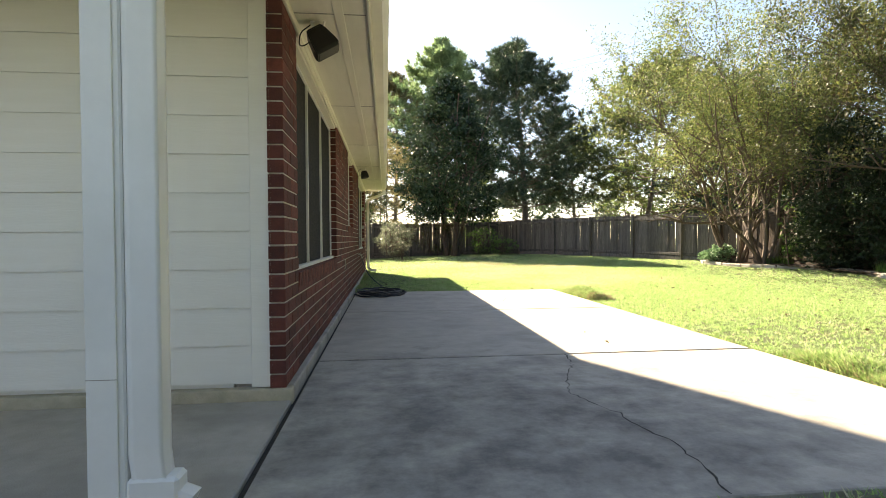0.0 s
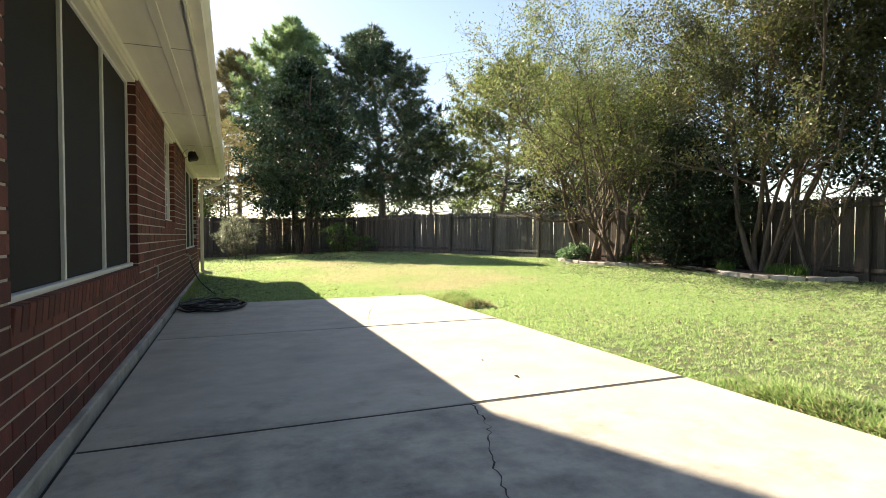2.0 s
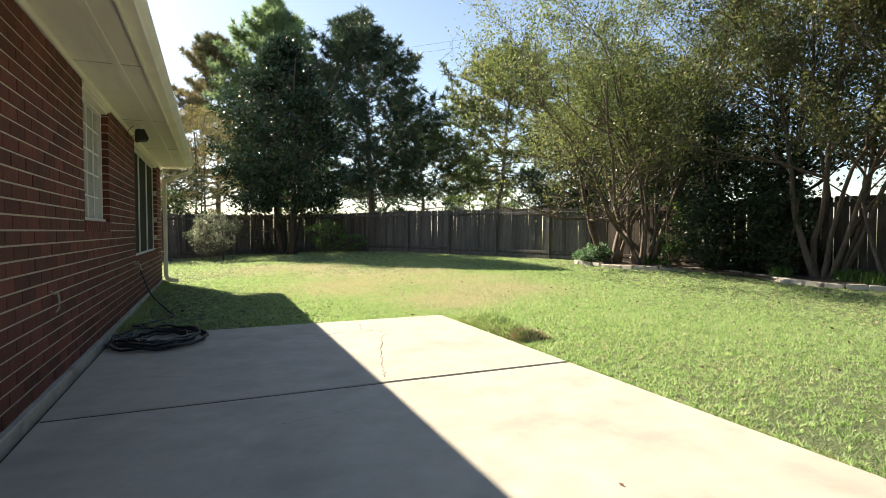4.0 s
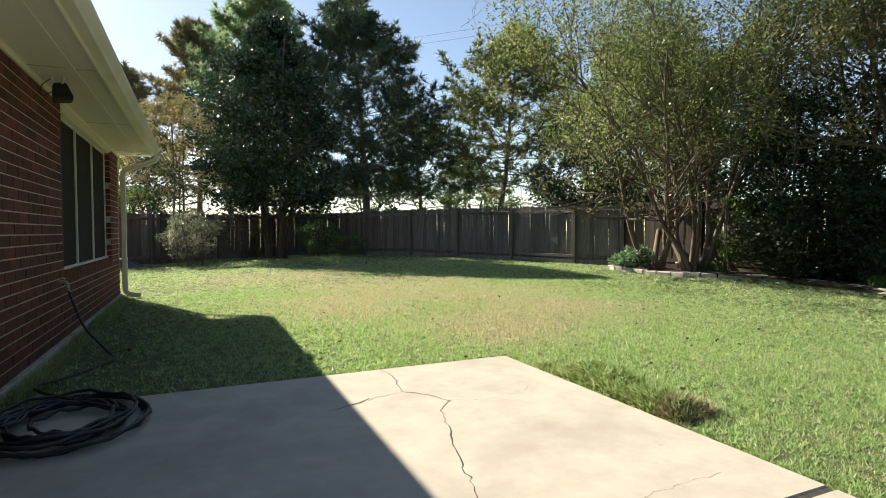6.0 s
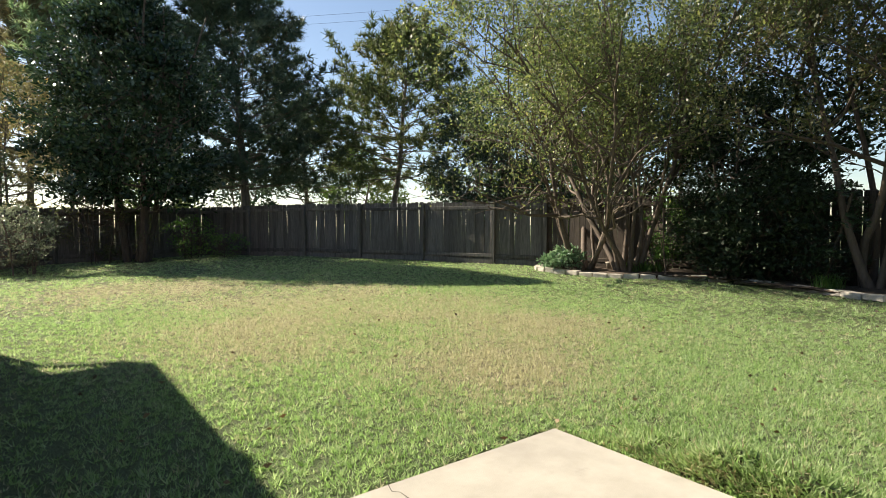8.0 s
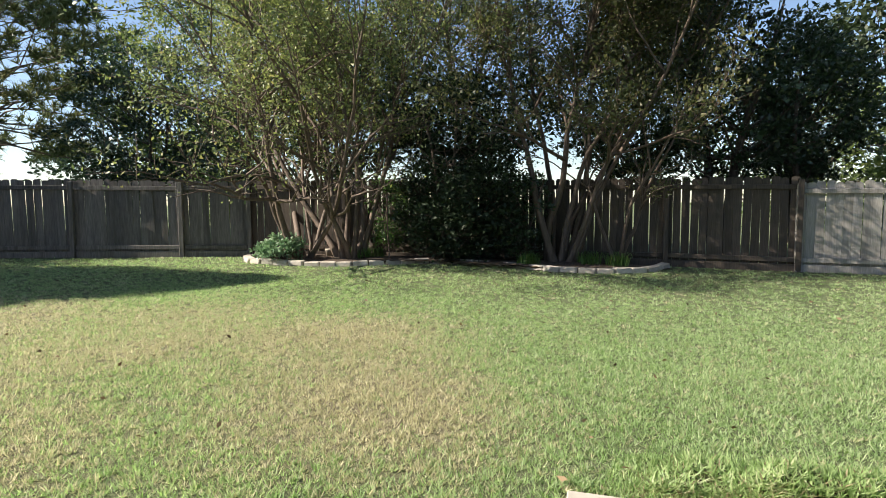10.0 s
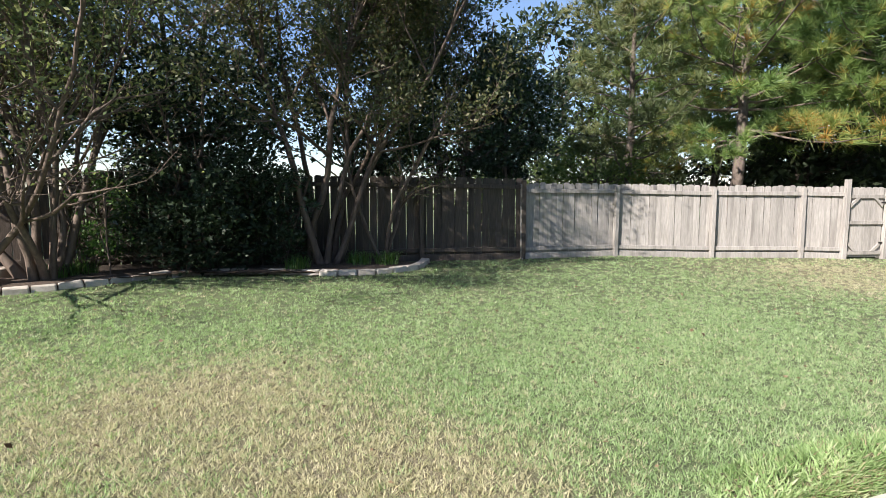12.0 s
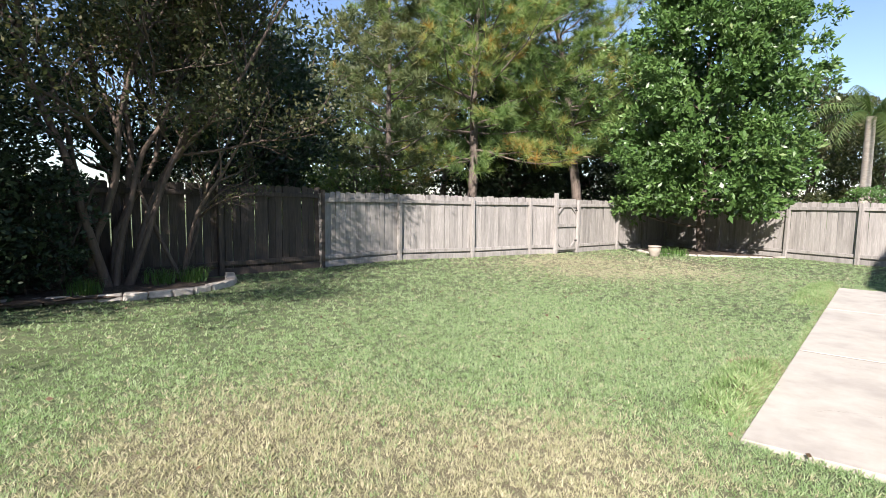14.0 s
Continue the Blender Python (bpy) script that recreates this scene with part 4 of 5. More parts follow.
def myrtle(at, seed, stems, height, lean, leaf_count, leaf_material, label, bare=0.0, bark=None, leaf_size=0.07, low=1.1, reach=4.6, drift=(0, 0), fork=0.24):
    """A many-stemmed crape myrtle: smooth stems that fan out of one base into a wide twiggy crown."""
    rng = np.random.default_rng(seed)
    z = float(ground_z(at[0], at[1]))
    t = tree_object("crape_myrtle_tree", (at[0], at[1], z), label)
    big, small, tips = [], [], []
    for k in range(stems):
        a = 2 * math.pi * k / stems + rng.uniform(-0.3, 0.3)
        rr = rng.uniform(0.05, 0.28)
        out = rng.uniform(0.15, lean)
        d = (math.cos(a) * out + drift[0], math.sin(a) * out + drift[1], 1)
        r0 = rng.uniform(0.042, 0.078)
        st = limb(rng, (math.cos(a) * rr, math.sin(a) * rr, -0.05), d, height * rng.uniform(0.72, 0.95), r0, 0.015, 13, 0.12, 0.03)
        st[1][0] *= 1.5
        big.append(st[:2])
        branch_out(rng, st, 3, 0.6, 0.42, [10, 6, 5], 0.04, big, small, tips, fork)
    inside = lambda P: np.hypot(P[-1][0] - drift[0] * 3, P[-1][1] - drift[1] * 3) < reach * rng.uniform(0.85, 1.05)
    big = [b for b in big if inside(b[0])]
    small = [b for b in small if inside(b[0])]
    tips = [b for b in tips if inside(b)]
    obj("trunk", mesh_np("trunk", *tubes(big, 6), smooth=True), bark or BARK_MYRTLE, t)
    obj("twig_mass", mesh_np("twig_mass", *tubes(small, 3)), bark or BARK_MYRTLE, t, "fine bare twigs", "stuff")
    P, tint = crown_from_tips(rng, tips, leaf_count, 0.15)
    keep = (P[:, 2] > low + 0.5 * rng.random(len(P))) & (rng.random(len(P)) > bare * np.clip((4.4 - P[:, 2]) / 2.6, 0, 1))
    obj("crown", set_tint(mesh_np("crown", *leaves(rng, P[keep], leaf_size, 0.5, 0.15)), tint[keep], 4), leaf_material, t, kind="stuff")
    return t


def broadleaf(name, at, seed, height, width, bottom, leaf_count, leaf_size, leaf_material, bark, label, trunks=1, shape="cone", clump=0.42, trunk_r=0.14, category="tree", droop=0.0, clumps=None, inner=0.1, rosette=1, ratio=0.45):
    """A leafy tree: trunk and limbs inside, the crown in uneven clumps of leaves that leave gaps; larger leaves deep
    inside, tinted dark for the shade there.
    """
    rng = np.random.default_rng(seed)
    t = tree_object(name, (at[0], at[1], float(ground_z(at[0], at[1]))), label, category)
    big = []
    for k in range(trunks):
        a = rng.uniform(0, 6.28)
        o = 0.0 if trunks == 1 else rng.uniform(0.1, 0.5)
        st = limb(rng, (o * math.cos(a), o * math.sin(a), -0.05), (0.12 * math.cos(a) * (trunks > 1), 0.12 * math.sin(a) * (trunks > 1), 1), height * 0.9, trunk_r * rng.uniform(0.7, 1), 0.02, 10, 0.05)
        big.append(st[:2])
    n = clumps or max(30, int(leaf_count / 160))
    C = []
    while len(C) < n:
        f = rng.uniform(0, 1)
        if shape == "cone":
            rad = (1 - f) ** 0.75 * (0.55 + 0.45 * min(1, f * 5))
        elif shape == "egg":
            rad = (1 - f ** 1.6) ** 0.8 * (0.62 + 0.38 * min(1, f * 3.5))
        elif shape == "round":
            rad = math.sqrt(max(0, 1 - (2 * f - 1) ** 2))
        else:
            rad = (1 - f ** 3) ** 0.5
        rad *= width / 2 * (1 + 0.10 * math.sin(7 * f + seed)) * rng.uniform(0.85, 1.1)
        q = rng.uniform(0.25, 1) ** 0.5
        a = rng.uniform(0, 6.28)
        C.append((rad * q * math.cos(a), rad * q * math.sin(a), bottom + f * (height - bottom)))
    C = np.array(C)
    for c in C[:: max(1, len(C) // 50)]:
        zz = max(0.3, c[2] * 0.75)
        base = big[rng.integers(0, min(len(big), trunks))]
        i = min(range(len(base[0])), key=lambda k: abs(base[0][k][2] - zz))
        P0 = base[0][i]
        L = spline([tuple(P0), tuple((P0 + c) / 2 + np.array([0, 0, -0.15])), tuple(c)], 7)
        big.append((np.array([tuple(v) for v in L]), np.linspace(min(0.05, base[1][i] * 0.5), 0.008, 7)))
    obj("trunk", mesh_np("trunk", *tubes(big, 6), smooth=True), bark, t)
    m = leaf_count // rosette
    idx = rng.integers(0, n, m)
    J = rng.normal(size=(m, 3))
    J /= np.linalg.norm(J, axis=1)[:, None]
    J[:, 2] = np.where(rng.random(m) < 0.6, np.abs(J[:, 2]), J[:, 2])
    J *= (clump * rng.uniform(0.3, 1.0, m) ** 0.5 * rng.uniform(0.6, 1.2, n)[idx])[:, None]
    J[:, 2] *= 0.7
    shade = rng.uniform(0.1, 0.9, n)
    out = C[idx] * np.array([1, 1, 0.1])
    out /= np.linalg.norm(out, axis=1)[:, None] + 1e-9
    out = out * 0.6 + J / (clump + 1e-9) * 0.4
    P, tint = C[idx] + J, shade[idx] + rng.normal(size=m) * 0.1
    if rosette > 1:
        P, out, tint = np.repeat(P, rosette, 0), np.repeat(out, rosette, 0), np.repeat(tint, rosette)
        P = P + rng.normal(size=P.shape) * leaf_size * 0.18
    keep = P[:, 2] > 0.04
    V, F = leaves(rng, P[keep], leaf_size, ratio, droop, out[keep])
    tint = tint[keep]
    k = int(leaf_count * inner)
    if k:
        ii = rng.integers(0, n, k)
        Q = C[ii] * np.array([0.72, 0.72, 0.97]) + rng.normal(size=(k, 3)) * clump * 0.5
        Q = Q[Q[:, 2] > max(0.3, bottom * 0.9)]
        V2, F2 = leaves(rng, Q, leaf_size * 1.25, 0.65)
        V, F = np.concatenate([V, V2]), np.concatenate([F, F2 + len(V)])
        # Dark tint on the inner leaves: the crown's inner shade put into colour.
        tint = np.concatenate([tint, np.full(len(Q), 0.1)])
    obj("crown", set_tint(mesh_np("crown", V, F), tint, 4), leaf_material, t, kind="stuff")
    return t


def pine(at, seed, height, width, bottom, whorls, label, material, trunk_r=0.2, length=0.26, nwidth=0.012, count=26, per=8, twigs=7, start=0.3, full=2.0):
    """A loblolly pine: straight trunk, whorls of limbs, side twigs that end in upturned brushes of long needles."""
    rng = np.random.default_rng(seed)
    t = tree_object("pine_tree", (at[0], at[1], float(ground_z(at[0], at[1]))), label)
    st = limb(rng, (0, 0, -0.1), (0, 0, 1), height, trunk_r, 0.03, 16, 0.025)
    big, C, D, shade = [st[:2]], [], [], []
    up = np.array([0, 0, 1.0])
    for k in range(whorls):
        f = k / (whorls - 1)
        z = bottom + (height - bottom - 0.3) * f
        i = min(int(z / height * 16), 15)
        p = st[0][i] + (st[0][i + 1] - st[0][i]) * (z / height * 16 - i)
        reach = width / 2 * (1 - f ** full) ** 0.8 * (0.7 + 0.3 * min(1, f * 4)) + 0.3
        for j in range(per):
            a = k * 2.4 + 6.283 * j / per + rng.uniform(-0.3, 0.3)
            ln = reach * rng.uniform(0.62, 1.08)
            br = limb(rng, p + up * rng.uniform(-0.25, 0.25), (math.cos(a), math.sin(a), rng.uniform(-0.22, 0.12) + 0.7 * f), ln, 0.03 * (1 - f) + 0.012, 0.008, 6, 0.11, 0.05)
            big.append(br[:2])
            tone = rng.uniform(0.1, 0.8)
            for m in range(twigs):
                g = min(start + (1 - start) * (m + rng.uniform(0.3, 1.0)) / twigs, 0.999)
                w = int(g * 6)
                along = br[0][w + 1] - br[0][w]
                q = br[0][w] + along * (g * 6 - w)
                along = along / np.linalg.norm(along)
                side = np.cross(along, up) * (1 if m % 2 else -1)
                go = side * rng.uniform(0.4, 1.0) + along * rng.uniform(0.5, 1.0) + up * rng.uniform(0.0, 0.7)
                go /= np.linalg.norm(go)
                tl = 0.22 * ln * (1.2 - g) + rng.uniform(0.2, 0.45)
                for e in (0.45, 0.75, 1.0):
                    C.append(q + go * tl * e + rng.normal(size=3) * 0.07)
                    dd = go + up * (0.5 + 0.5 * e)
                    D.append(dd / np.linalg.norm(dd))
                    shade.append(tone + rng.normal() * 0.16)
    obj("trunk", mesh_np("trunk", *tubes(big, 6), smooth=True), BARK_PINE, t)
    obj("crown", set_tint(mesh_np("crown", *needles(rng, np.array(C), np.array(D), length, nwidth, count)), np.repeat(shade, count), 3), material, t, kind="stuff")
    return t


# ================= trees =================
# crape myrtles in the bed
myrtle((11.26, 16.17), 11, 9, 8.0, 0.75, 60000, LEAF_MYRTLE, "many-stemmed crape myrtle with yellow-green leaves", 0.6, None, 0.076, reach=5.0, drift=(-0.08, -0.04))
myrtle((11.1, 17.1), 15, 6, 6.4, 1.0, 30000, LEAF_MYRTLE, "smaller leaning crape myrtle with thin stems", 0.85, None, 0.072, reach=4.0)
myrtle((12.05, 12.05), 29, 8, 8.0, 0.34, 80000, LEAF_MYRTLE_B, "crape myrtle with thick stems and brownish leaves", 0.15, BARK_GREY, 0.08, 2.1, 4.4, (-0.07, -0.08), 0.36)
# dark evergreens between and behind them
broadleaf("evergreen_shrub", (11.95, 14.05), 21, 3.6, 2.7, 0.05, 14000, 0.10, LEAF_SHRUB_SHADED, BARK_DARK, "dense evergreen shrub against the fence, crown shade in its tone", 3, "round", 0.42, 0.05, "shrub", clumps=130)
for k, (x, y, h, w) in enumerate(((14.0, 17.6, 5.4, 4.0), (14.2, 14.6, 6.8, 5.2), (14.3, 10.6, 5.6, 3.6), (14.5, 8.6, 6.2, 3.6), (15.0, 7.0, 4.6, 2.6))):
    broadleaf("evergreen_tree", (x, y), 30 + k, h, w, 1.75, 11500, 0.12, LEAF_EVER, BARK_DARK, "dark glossy evergreen tree beyond the fence", 2, "round", 0.55, 0.13, clumps=125)
# big magnolia at the back, its shaded side towards the house and put into its leaf colour
broadleaf("magnolia_tree", (3.65, 27.9), 41, 8.4, 6.3, 1.75, 36000, 0.15, LEAF_MAGN_SHADED, BARK_DARK, "tall dark egg-shaped magnolia by the back fence", 4, "egg", 0.5, 0.13, clumps=420, inner=0.16)
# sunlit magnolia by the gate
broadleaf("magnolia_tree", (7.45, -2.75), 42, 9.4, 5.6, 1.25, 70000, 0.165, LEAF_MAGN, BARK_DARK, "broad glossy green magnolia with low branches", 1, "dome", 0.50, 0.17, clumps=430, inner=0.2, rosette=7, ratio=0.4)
# pines beyond the back fence
pine((9.4, 35.6), 51, 12.9, 10.0, 3.0, 17, "tall dark pine beyond the back fence", NEEDLE_DARK, 0.24, 0.44, 0.055, 17, 9, 9)
pine((4.7, 39.5), 52, 13.9, 8.8, 4.0, 15, "tall pine with a full green crown", NEEDLE_BLUE, 0.24, 0.46, 0.06, 16, 9, 9)
pine((1.3, 41.5), 53, 12.6, 8.0, 3.4, 13, "pine with brownish needles", NEEDLE_BROWN, 0.2, 0.44, 0.06, 15, 8, 8)
pine((-3.0, 42.0), 56, 9.8, 6.5, 3.0, 10, "smaller pine beyond the corner of the house", NEEDLE_BROWN, 0.2, 0.40, 0.055, 14)
pine((13.4, 37.8), 54, 7.4, 9.0, 2.4, 8, "low dark pine with drooping limbs beyond the fence", NEEDLE_DARK, 0.14, 0.42, 0.05, 15)
pine((17.0, 35.0), 55, 11.4, 12.0, 3.8, 12, "pine with a slim dark trunk and open olive crown", NEEDLE_OLIVE, 0.19, 0.46, 0.06, 16, 9, 9)
# pines beyond the gate-side fence
pine((14.0, 0.45), 61, 11.0, 9.6, 3.2, 10, "sunlit pine with long green and rusty needles", NEEDLE, 0.19, 0.38, 0.016, 50, 9, 9, 0.2)
pine((17.7, -2.4), 62, 10.5, 8.0, 3.0, 10, "pine with a dark trunk beyond the fence", NEEDLE, 0.16, 0.38, 0.03, 26, 8, 8)
pine((11.8, -3.3), 63, 11.5, 7.0, 3.4, 11, "tall pine beside the magnolia", NEEDLE, 0.2, 0.38, 0.016, 50, 9, 9, 0.2)
pine((15.4, 2.9), 64, 8.0, 4.6, 2.4, 8, "slim pine with open dark limbs", NEEDLE_OLIVE, 0.14, 0.34, 0.022, 34, 6, 6, 0.3)
# broadleaf woods behind them
WOODS = [(20.5, 5.5, 4.6, 5.5), (22.5, 1.5, 8.5, 7.5), (20.0, -6.5, 9.5, 7.0), (16.0, -10.5, 9.0, 7.0), (11.0, -12.0, 8.0, 6.5), (20.2, 0.2, 5.2, 6.0), (17.6, -8.6, 9.0, 7.0), (23.0, -3.0, 10.0, 8.0), (13.2, -10.0, 8.0, 6.5), (15.5, -4.6, 6.0, 4.6)]
for k, (x, y, h, w) in enumerate(WOODS):
    broadleaf("woodland_tree", (x, y), 70 + k, h, w, 0.3, 5200, 0.30 if k not in (0, 5) else 0.13, LEAF_OLIVE if k in (0, 5) else LEAF_WOOD_SHADED, BARK_DARK, "leafy woodland tree beyond the fence", 2, "round", 0.85, 0.12, clumps=140)
for k, (x, y, h, w) in enumerate(((9.0, 52.0, 6.5, 7.0), (16.0, 58.0, 7.0, 8.0), (24.0, 52.0, 7.5, 8.0), (30.0, 42.0, 7.5, 7.5), (28.0, 32.0, 6.5, 6.0))):
    broadleaf("distant_tree", (x, y), 90 + k, h, w, 0.4, 4500, 0.34, LEAF_EVER if k % 2 else LEAF_OLIVE, BARK_DARK, "hazy tree far beyond the yard", 2, "round", 0.9, 0.14, clumps=70)
for k, (x, y, h, w) in enumerate(((15.3, 21.0, 7.6, 5.6), (18.0, 25.5, 8.2, 6.5), (14.9, 24.8, 5.6, 4.2))):
    broadleaf("evergreen_tree", (x, y), 110 + k, h, w, 1.4, 11000, 0.14, LEAF_OLIVE if k == 1 else LEAF_EVER, BARK_DARK, "dark leafy tree beyond the back fence", 2, "round", 0.55, 0.11, clumps=110, inner=0.03)
for k, (x, y, h, w) in enumerate(((16.2, 3.4, 2.9, 4.0), (17.2, -5.0, 3.2, 4.6), (14.2, -8.2, 3.2, 4.6), (19.0, -0.6, 3.2, 4.4), (11.5, -8.5, 3.0, 4.0))):
    broadleaf("thicket_bush", (x, y), 120 + k, h, w, 0.05, 4200, 0.16, LEAF_WOOD_SHADED if k else LEAF_OLIVE, BARK_DARK, "leafy thicket bush beyond the fence", 3, "round", 0.5, 0.05, "bush", clumps=70)
# left of the magnolia: pale autumn tree, hedge, bushes
broadleaf("autumn_tree", (0.5, 31.6), 81, 6.2, 4.8, 0.7, 13000, 0.10, LEAF_LIGHT, BARK_MYRTLE, "pale thinning tree with yellow and rusty leaves", 3, "round", 0.5, 0.06, clumps=110, inner=0.02)
broadleaf("hedge_bush", (-2.3, 29.4), 82, 3.9, 3.0, 0.1, 7000, 0.09, LEAF_SHRUB, BARK_DARK, "rounded green hedge bush beyond the fence", 2, "round", 0.45, 0.05, "bush", clumps=90)
broadleaf("hedge_bush", (-0.9, 29.2), 83, 2.5, 2.6, 0.1, 6000, 0.08, LEAF_SHRUB, BARK_DARK, "low bright green bush beyond the fence", 2, "round", 0.4, 0.04, "bush", clumps=70)
broadleaf("rose_bush", (0.95, 25.6), 84, 1.5, 1.75, 0.22, 4200, 0.075, LEAF_ROSE, BARK_MYRTLE, "pale grey-green rose bush with a few blooms", 5, "round", 0.26, 0.02, "bush", clumps=60, inner=0.0)
broadleaf("undergrowth_bush", (5.4, 28.3), 85, 1.2, 1.7, 0.05, 1300, 0.09, LEAF_SHRUB, BARK_DARK, "leafy green undergrowth below the magnolia", 5, "round", 0.3, 0.02, "bush", clumps=40, inner=0.0)
broadleaf("undergrowth_bush", (6.2, 27.2), 86, 0.7, 1.1, 0.02, 700, 0.08, LEAF_SHRUB, BARK_DARK, "low leafy plant by the back fence", 3, "round", 0.22, 0.02, "bush", clumps=26, inner=0.0)
broadleaf("vine_bush", (3.0, 28.3), 87, 1.9, 3.2, 0.1, 3500, 0.07, LEAF_MYRTLE_B, BARK_DARK, "brown thin bush against the back fence", 5, "round", 0.35, 0.02, "bush", clumps=60, inner=0.0)
broadleaf("hedge_bush", (-0.5, 30.7), 97, 3.7, 3.6, 0.1, 7000, 0.09, LEAF_EVER, BARK_DARK, "dark leafy bush beyond the back fence", 2, "round", 0.45, 0.05, "bush", clumps=90)


def power_line():
    """Two thin sagging cables far behind the trees."""
    t = empty("power_line", (0, 0, 0), "thin dark power cables far behind the trees", "cable")
    for dz in (0.0, 0.6):
        P = [(4 + 34 * f, 62 - 32 * f, 16.5 + 1.2 * f + dz - 3.0 * f * (1 - f)) for f in np.linspace(0, 1, 24)]
        obj("cable", mesh_np("cable", *tubes([(P, [0.008] * 24)], 5), smooth=True), BLACK, t)
    for x, y, h in ((4, 62, 17.4), (38, 30, 18.5)):
        obj("pole", mesh_np("pole", *tubes([([(x, y, -0.5), (x, y, h)], [0.16, 0.11])], 8), smooth=True), BARK_DARK, t, "tall wooden utility pole")


power_line()
# bed plants
broadleaf("ground_cover_plant", (10.75, 17.45), 88, 0.5, 0.95, 0.08, 1300, 0.10, LEAF_PALE, BARK_DARK, "low blue-green leafy plant at the bed's corner", 4, "round", 0.16, 0.012, "plant", clumps=30)
broadleaf("bed_shrub", (11.75, 15.55), 89, 1.6, 0.9, 0.3, 1800, 0.07, LEAF_SHRUB, BARK_MYRTLE, "thin leafy sapling beside the myrtle", 3, "round", 0.22, 0.015, "shrub", clumps=40)
broadleaf("bed_shrub", (11.9, 15.0), 101, 1.9, 1.0, 0.2, 2200, 0.07, LEAF_EVER, BARK_DARK, "dark thin shrub against the fence", 3, "round", 0.25, 0.015, "shrub", clumps=40)
broadleaf("bed_shrub", (12.05, 13.0), 102, 2.0, 1.4, 0.1, 4200, 0.08, LEAF_EVER, BARK_DARK, "dark shrub beside the myrtle stems", 3, "round", 0.3, 0.02, "shrub", clumps=50)


def leaning_stems(at, dirs, label, seed):
    """A small bare tree of a few thin leaning stems."""
    rng = np.random.default_rng(seed)
    t = tree_object("sapling", (at[0], at[1], float(ground_z(*at))), label)
    big, small, tips = [], [], []
    for d in dirs:
        st = limb(rng, (rng.uniform(-0.1, 0.1), rng.uniform(-0.1, 0.1), 0.0), d, 3.6, 0.04, 0.012, 9, 0.09, 0.02)
        big.append(st[:2])
        branch_out(rng, st, 2, 0.6, 0.4, [6, 5], 0.03, big, small, tips, 0.3)
    for line in big:
        obj("stem", mesh_np("stem", *tubes([line], 6), smooth=True), BARK_MYRTLE, t)
    obj("twig_mass", mesh_np("twig_mass", *tubes(small, 3)), BARK_MYRTLE, t, "fine bare twigs", "stuff")
    P, tint = crown_from_tips(rng, tips, 2500, 0.1)
    obj("crown", set_tint(mesh_np("crown", *leaves(rng, P, 0.06, 0.5)), tint, 4), LEAF_MYRTLE_B, t, kind="stuff")


leaning_stems((12.1, 10.9), ((0.1, -0.45, 1), (-0.1, -0.2, 1), (0.1, 0.25, 1)), "thin leaning sapling with pale bark", 5)


def tufts(at, radius, count, length, seed, label, material):
    """A clump of strap-leaved ground plant."""
    rng = np.random.default_rng(seed)
    V, F = [], []
    for i in range(count):
        a, r = rng.uniform(0, 6.28), radius * rng.uniform(0, 1) ** 0.5
        x, y = at[0] + r * math.cos(a), at[1] + r * math.sin(a)
        z = float(ground_z(x, y)) + (0.06 if x > 10 else 0)
        b, l = rng.uniform(0, 6.28), length * rng.uniform(0.6, 1.2)
        dx, dy, w = math.cos(b), math.sin(b), 0.006
        n = len(V)
        for s, (k, h) in enumerate(((0, 0), (0.25, 0.75), (0.65, 0.8))):
            ww = w * (1 - s * 0.3)
            V += [(x + dx * l * k - dy * ww, y + dy * l * k + dx * ww, z + l * h), (x + dx * l * k + dy * ww, y + dy * l * k - dx * ww, z + l * h)]
        F += [(n, n + 1, n + 3, n + 2), (n + 2, n + 3, n + 5, n + 4)]
    return obj("strap_leaf_plant", set_tint(mesh_np("tuft", V, F), rng.uniform(0.2, 0.9, count), 6), material, None, label, category="plant")


for k, (x, y) in enumerate(((11.75, 11.5), (11.7, 11.0), (11.5, 12.6), (11.4, 16.0), (11.6, 15.8))):
    tufts((x, y), 0.22, 150, 0.26, k, "clump of strap-leaved plant in the bed", LEAF_SHRUB)
tufts((8.0, -1.6), 0.5, 350, 0.25, 9, "leafy low plants under the magnolia", LEAF_SHRUB)


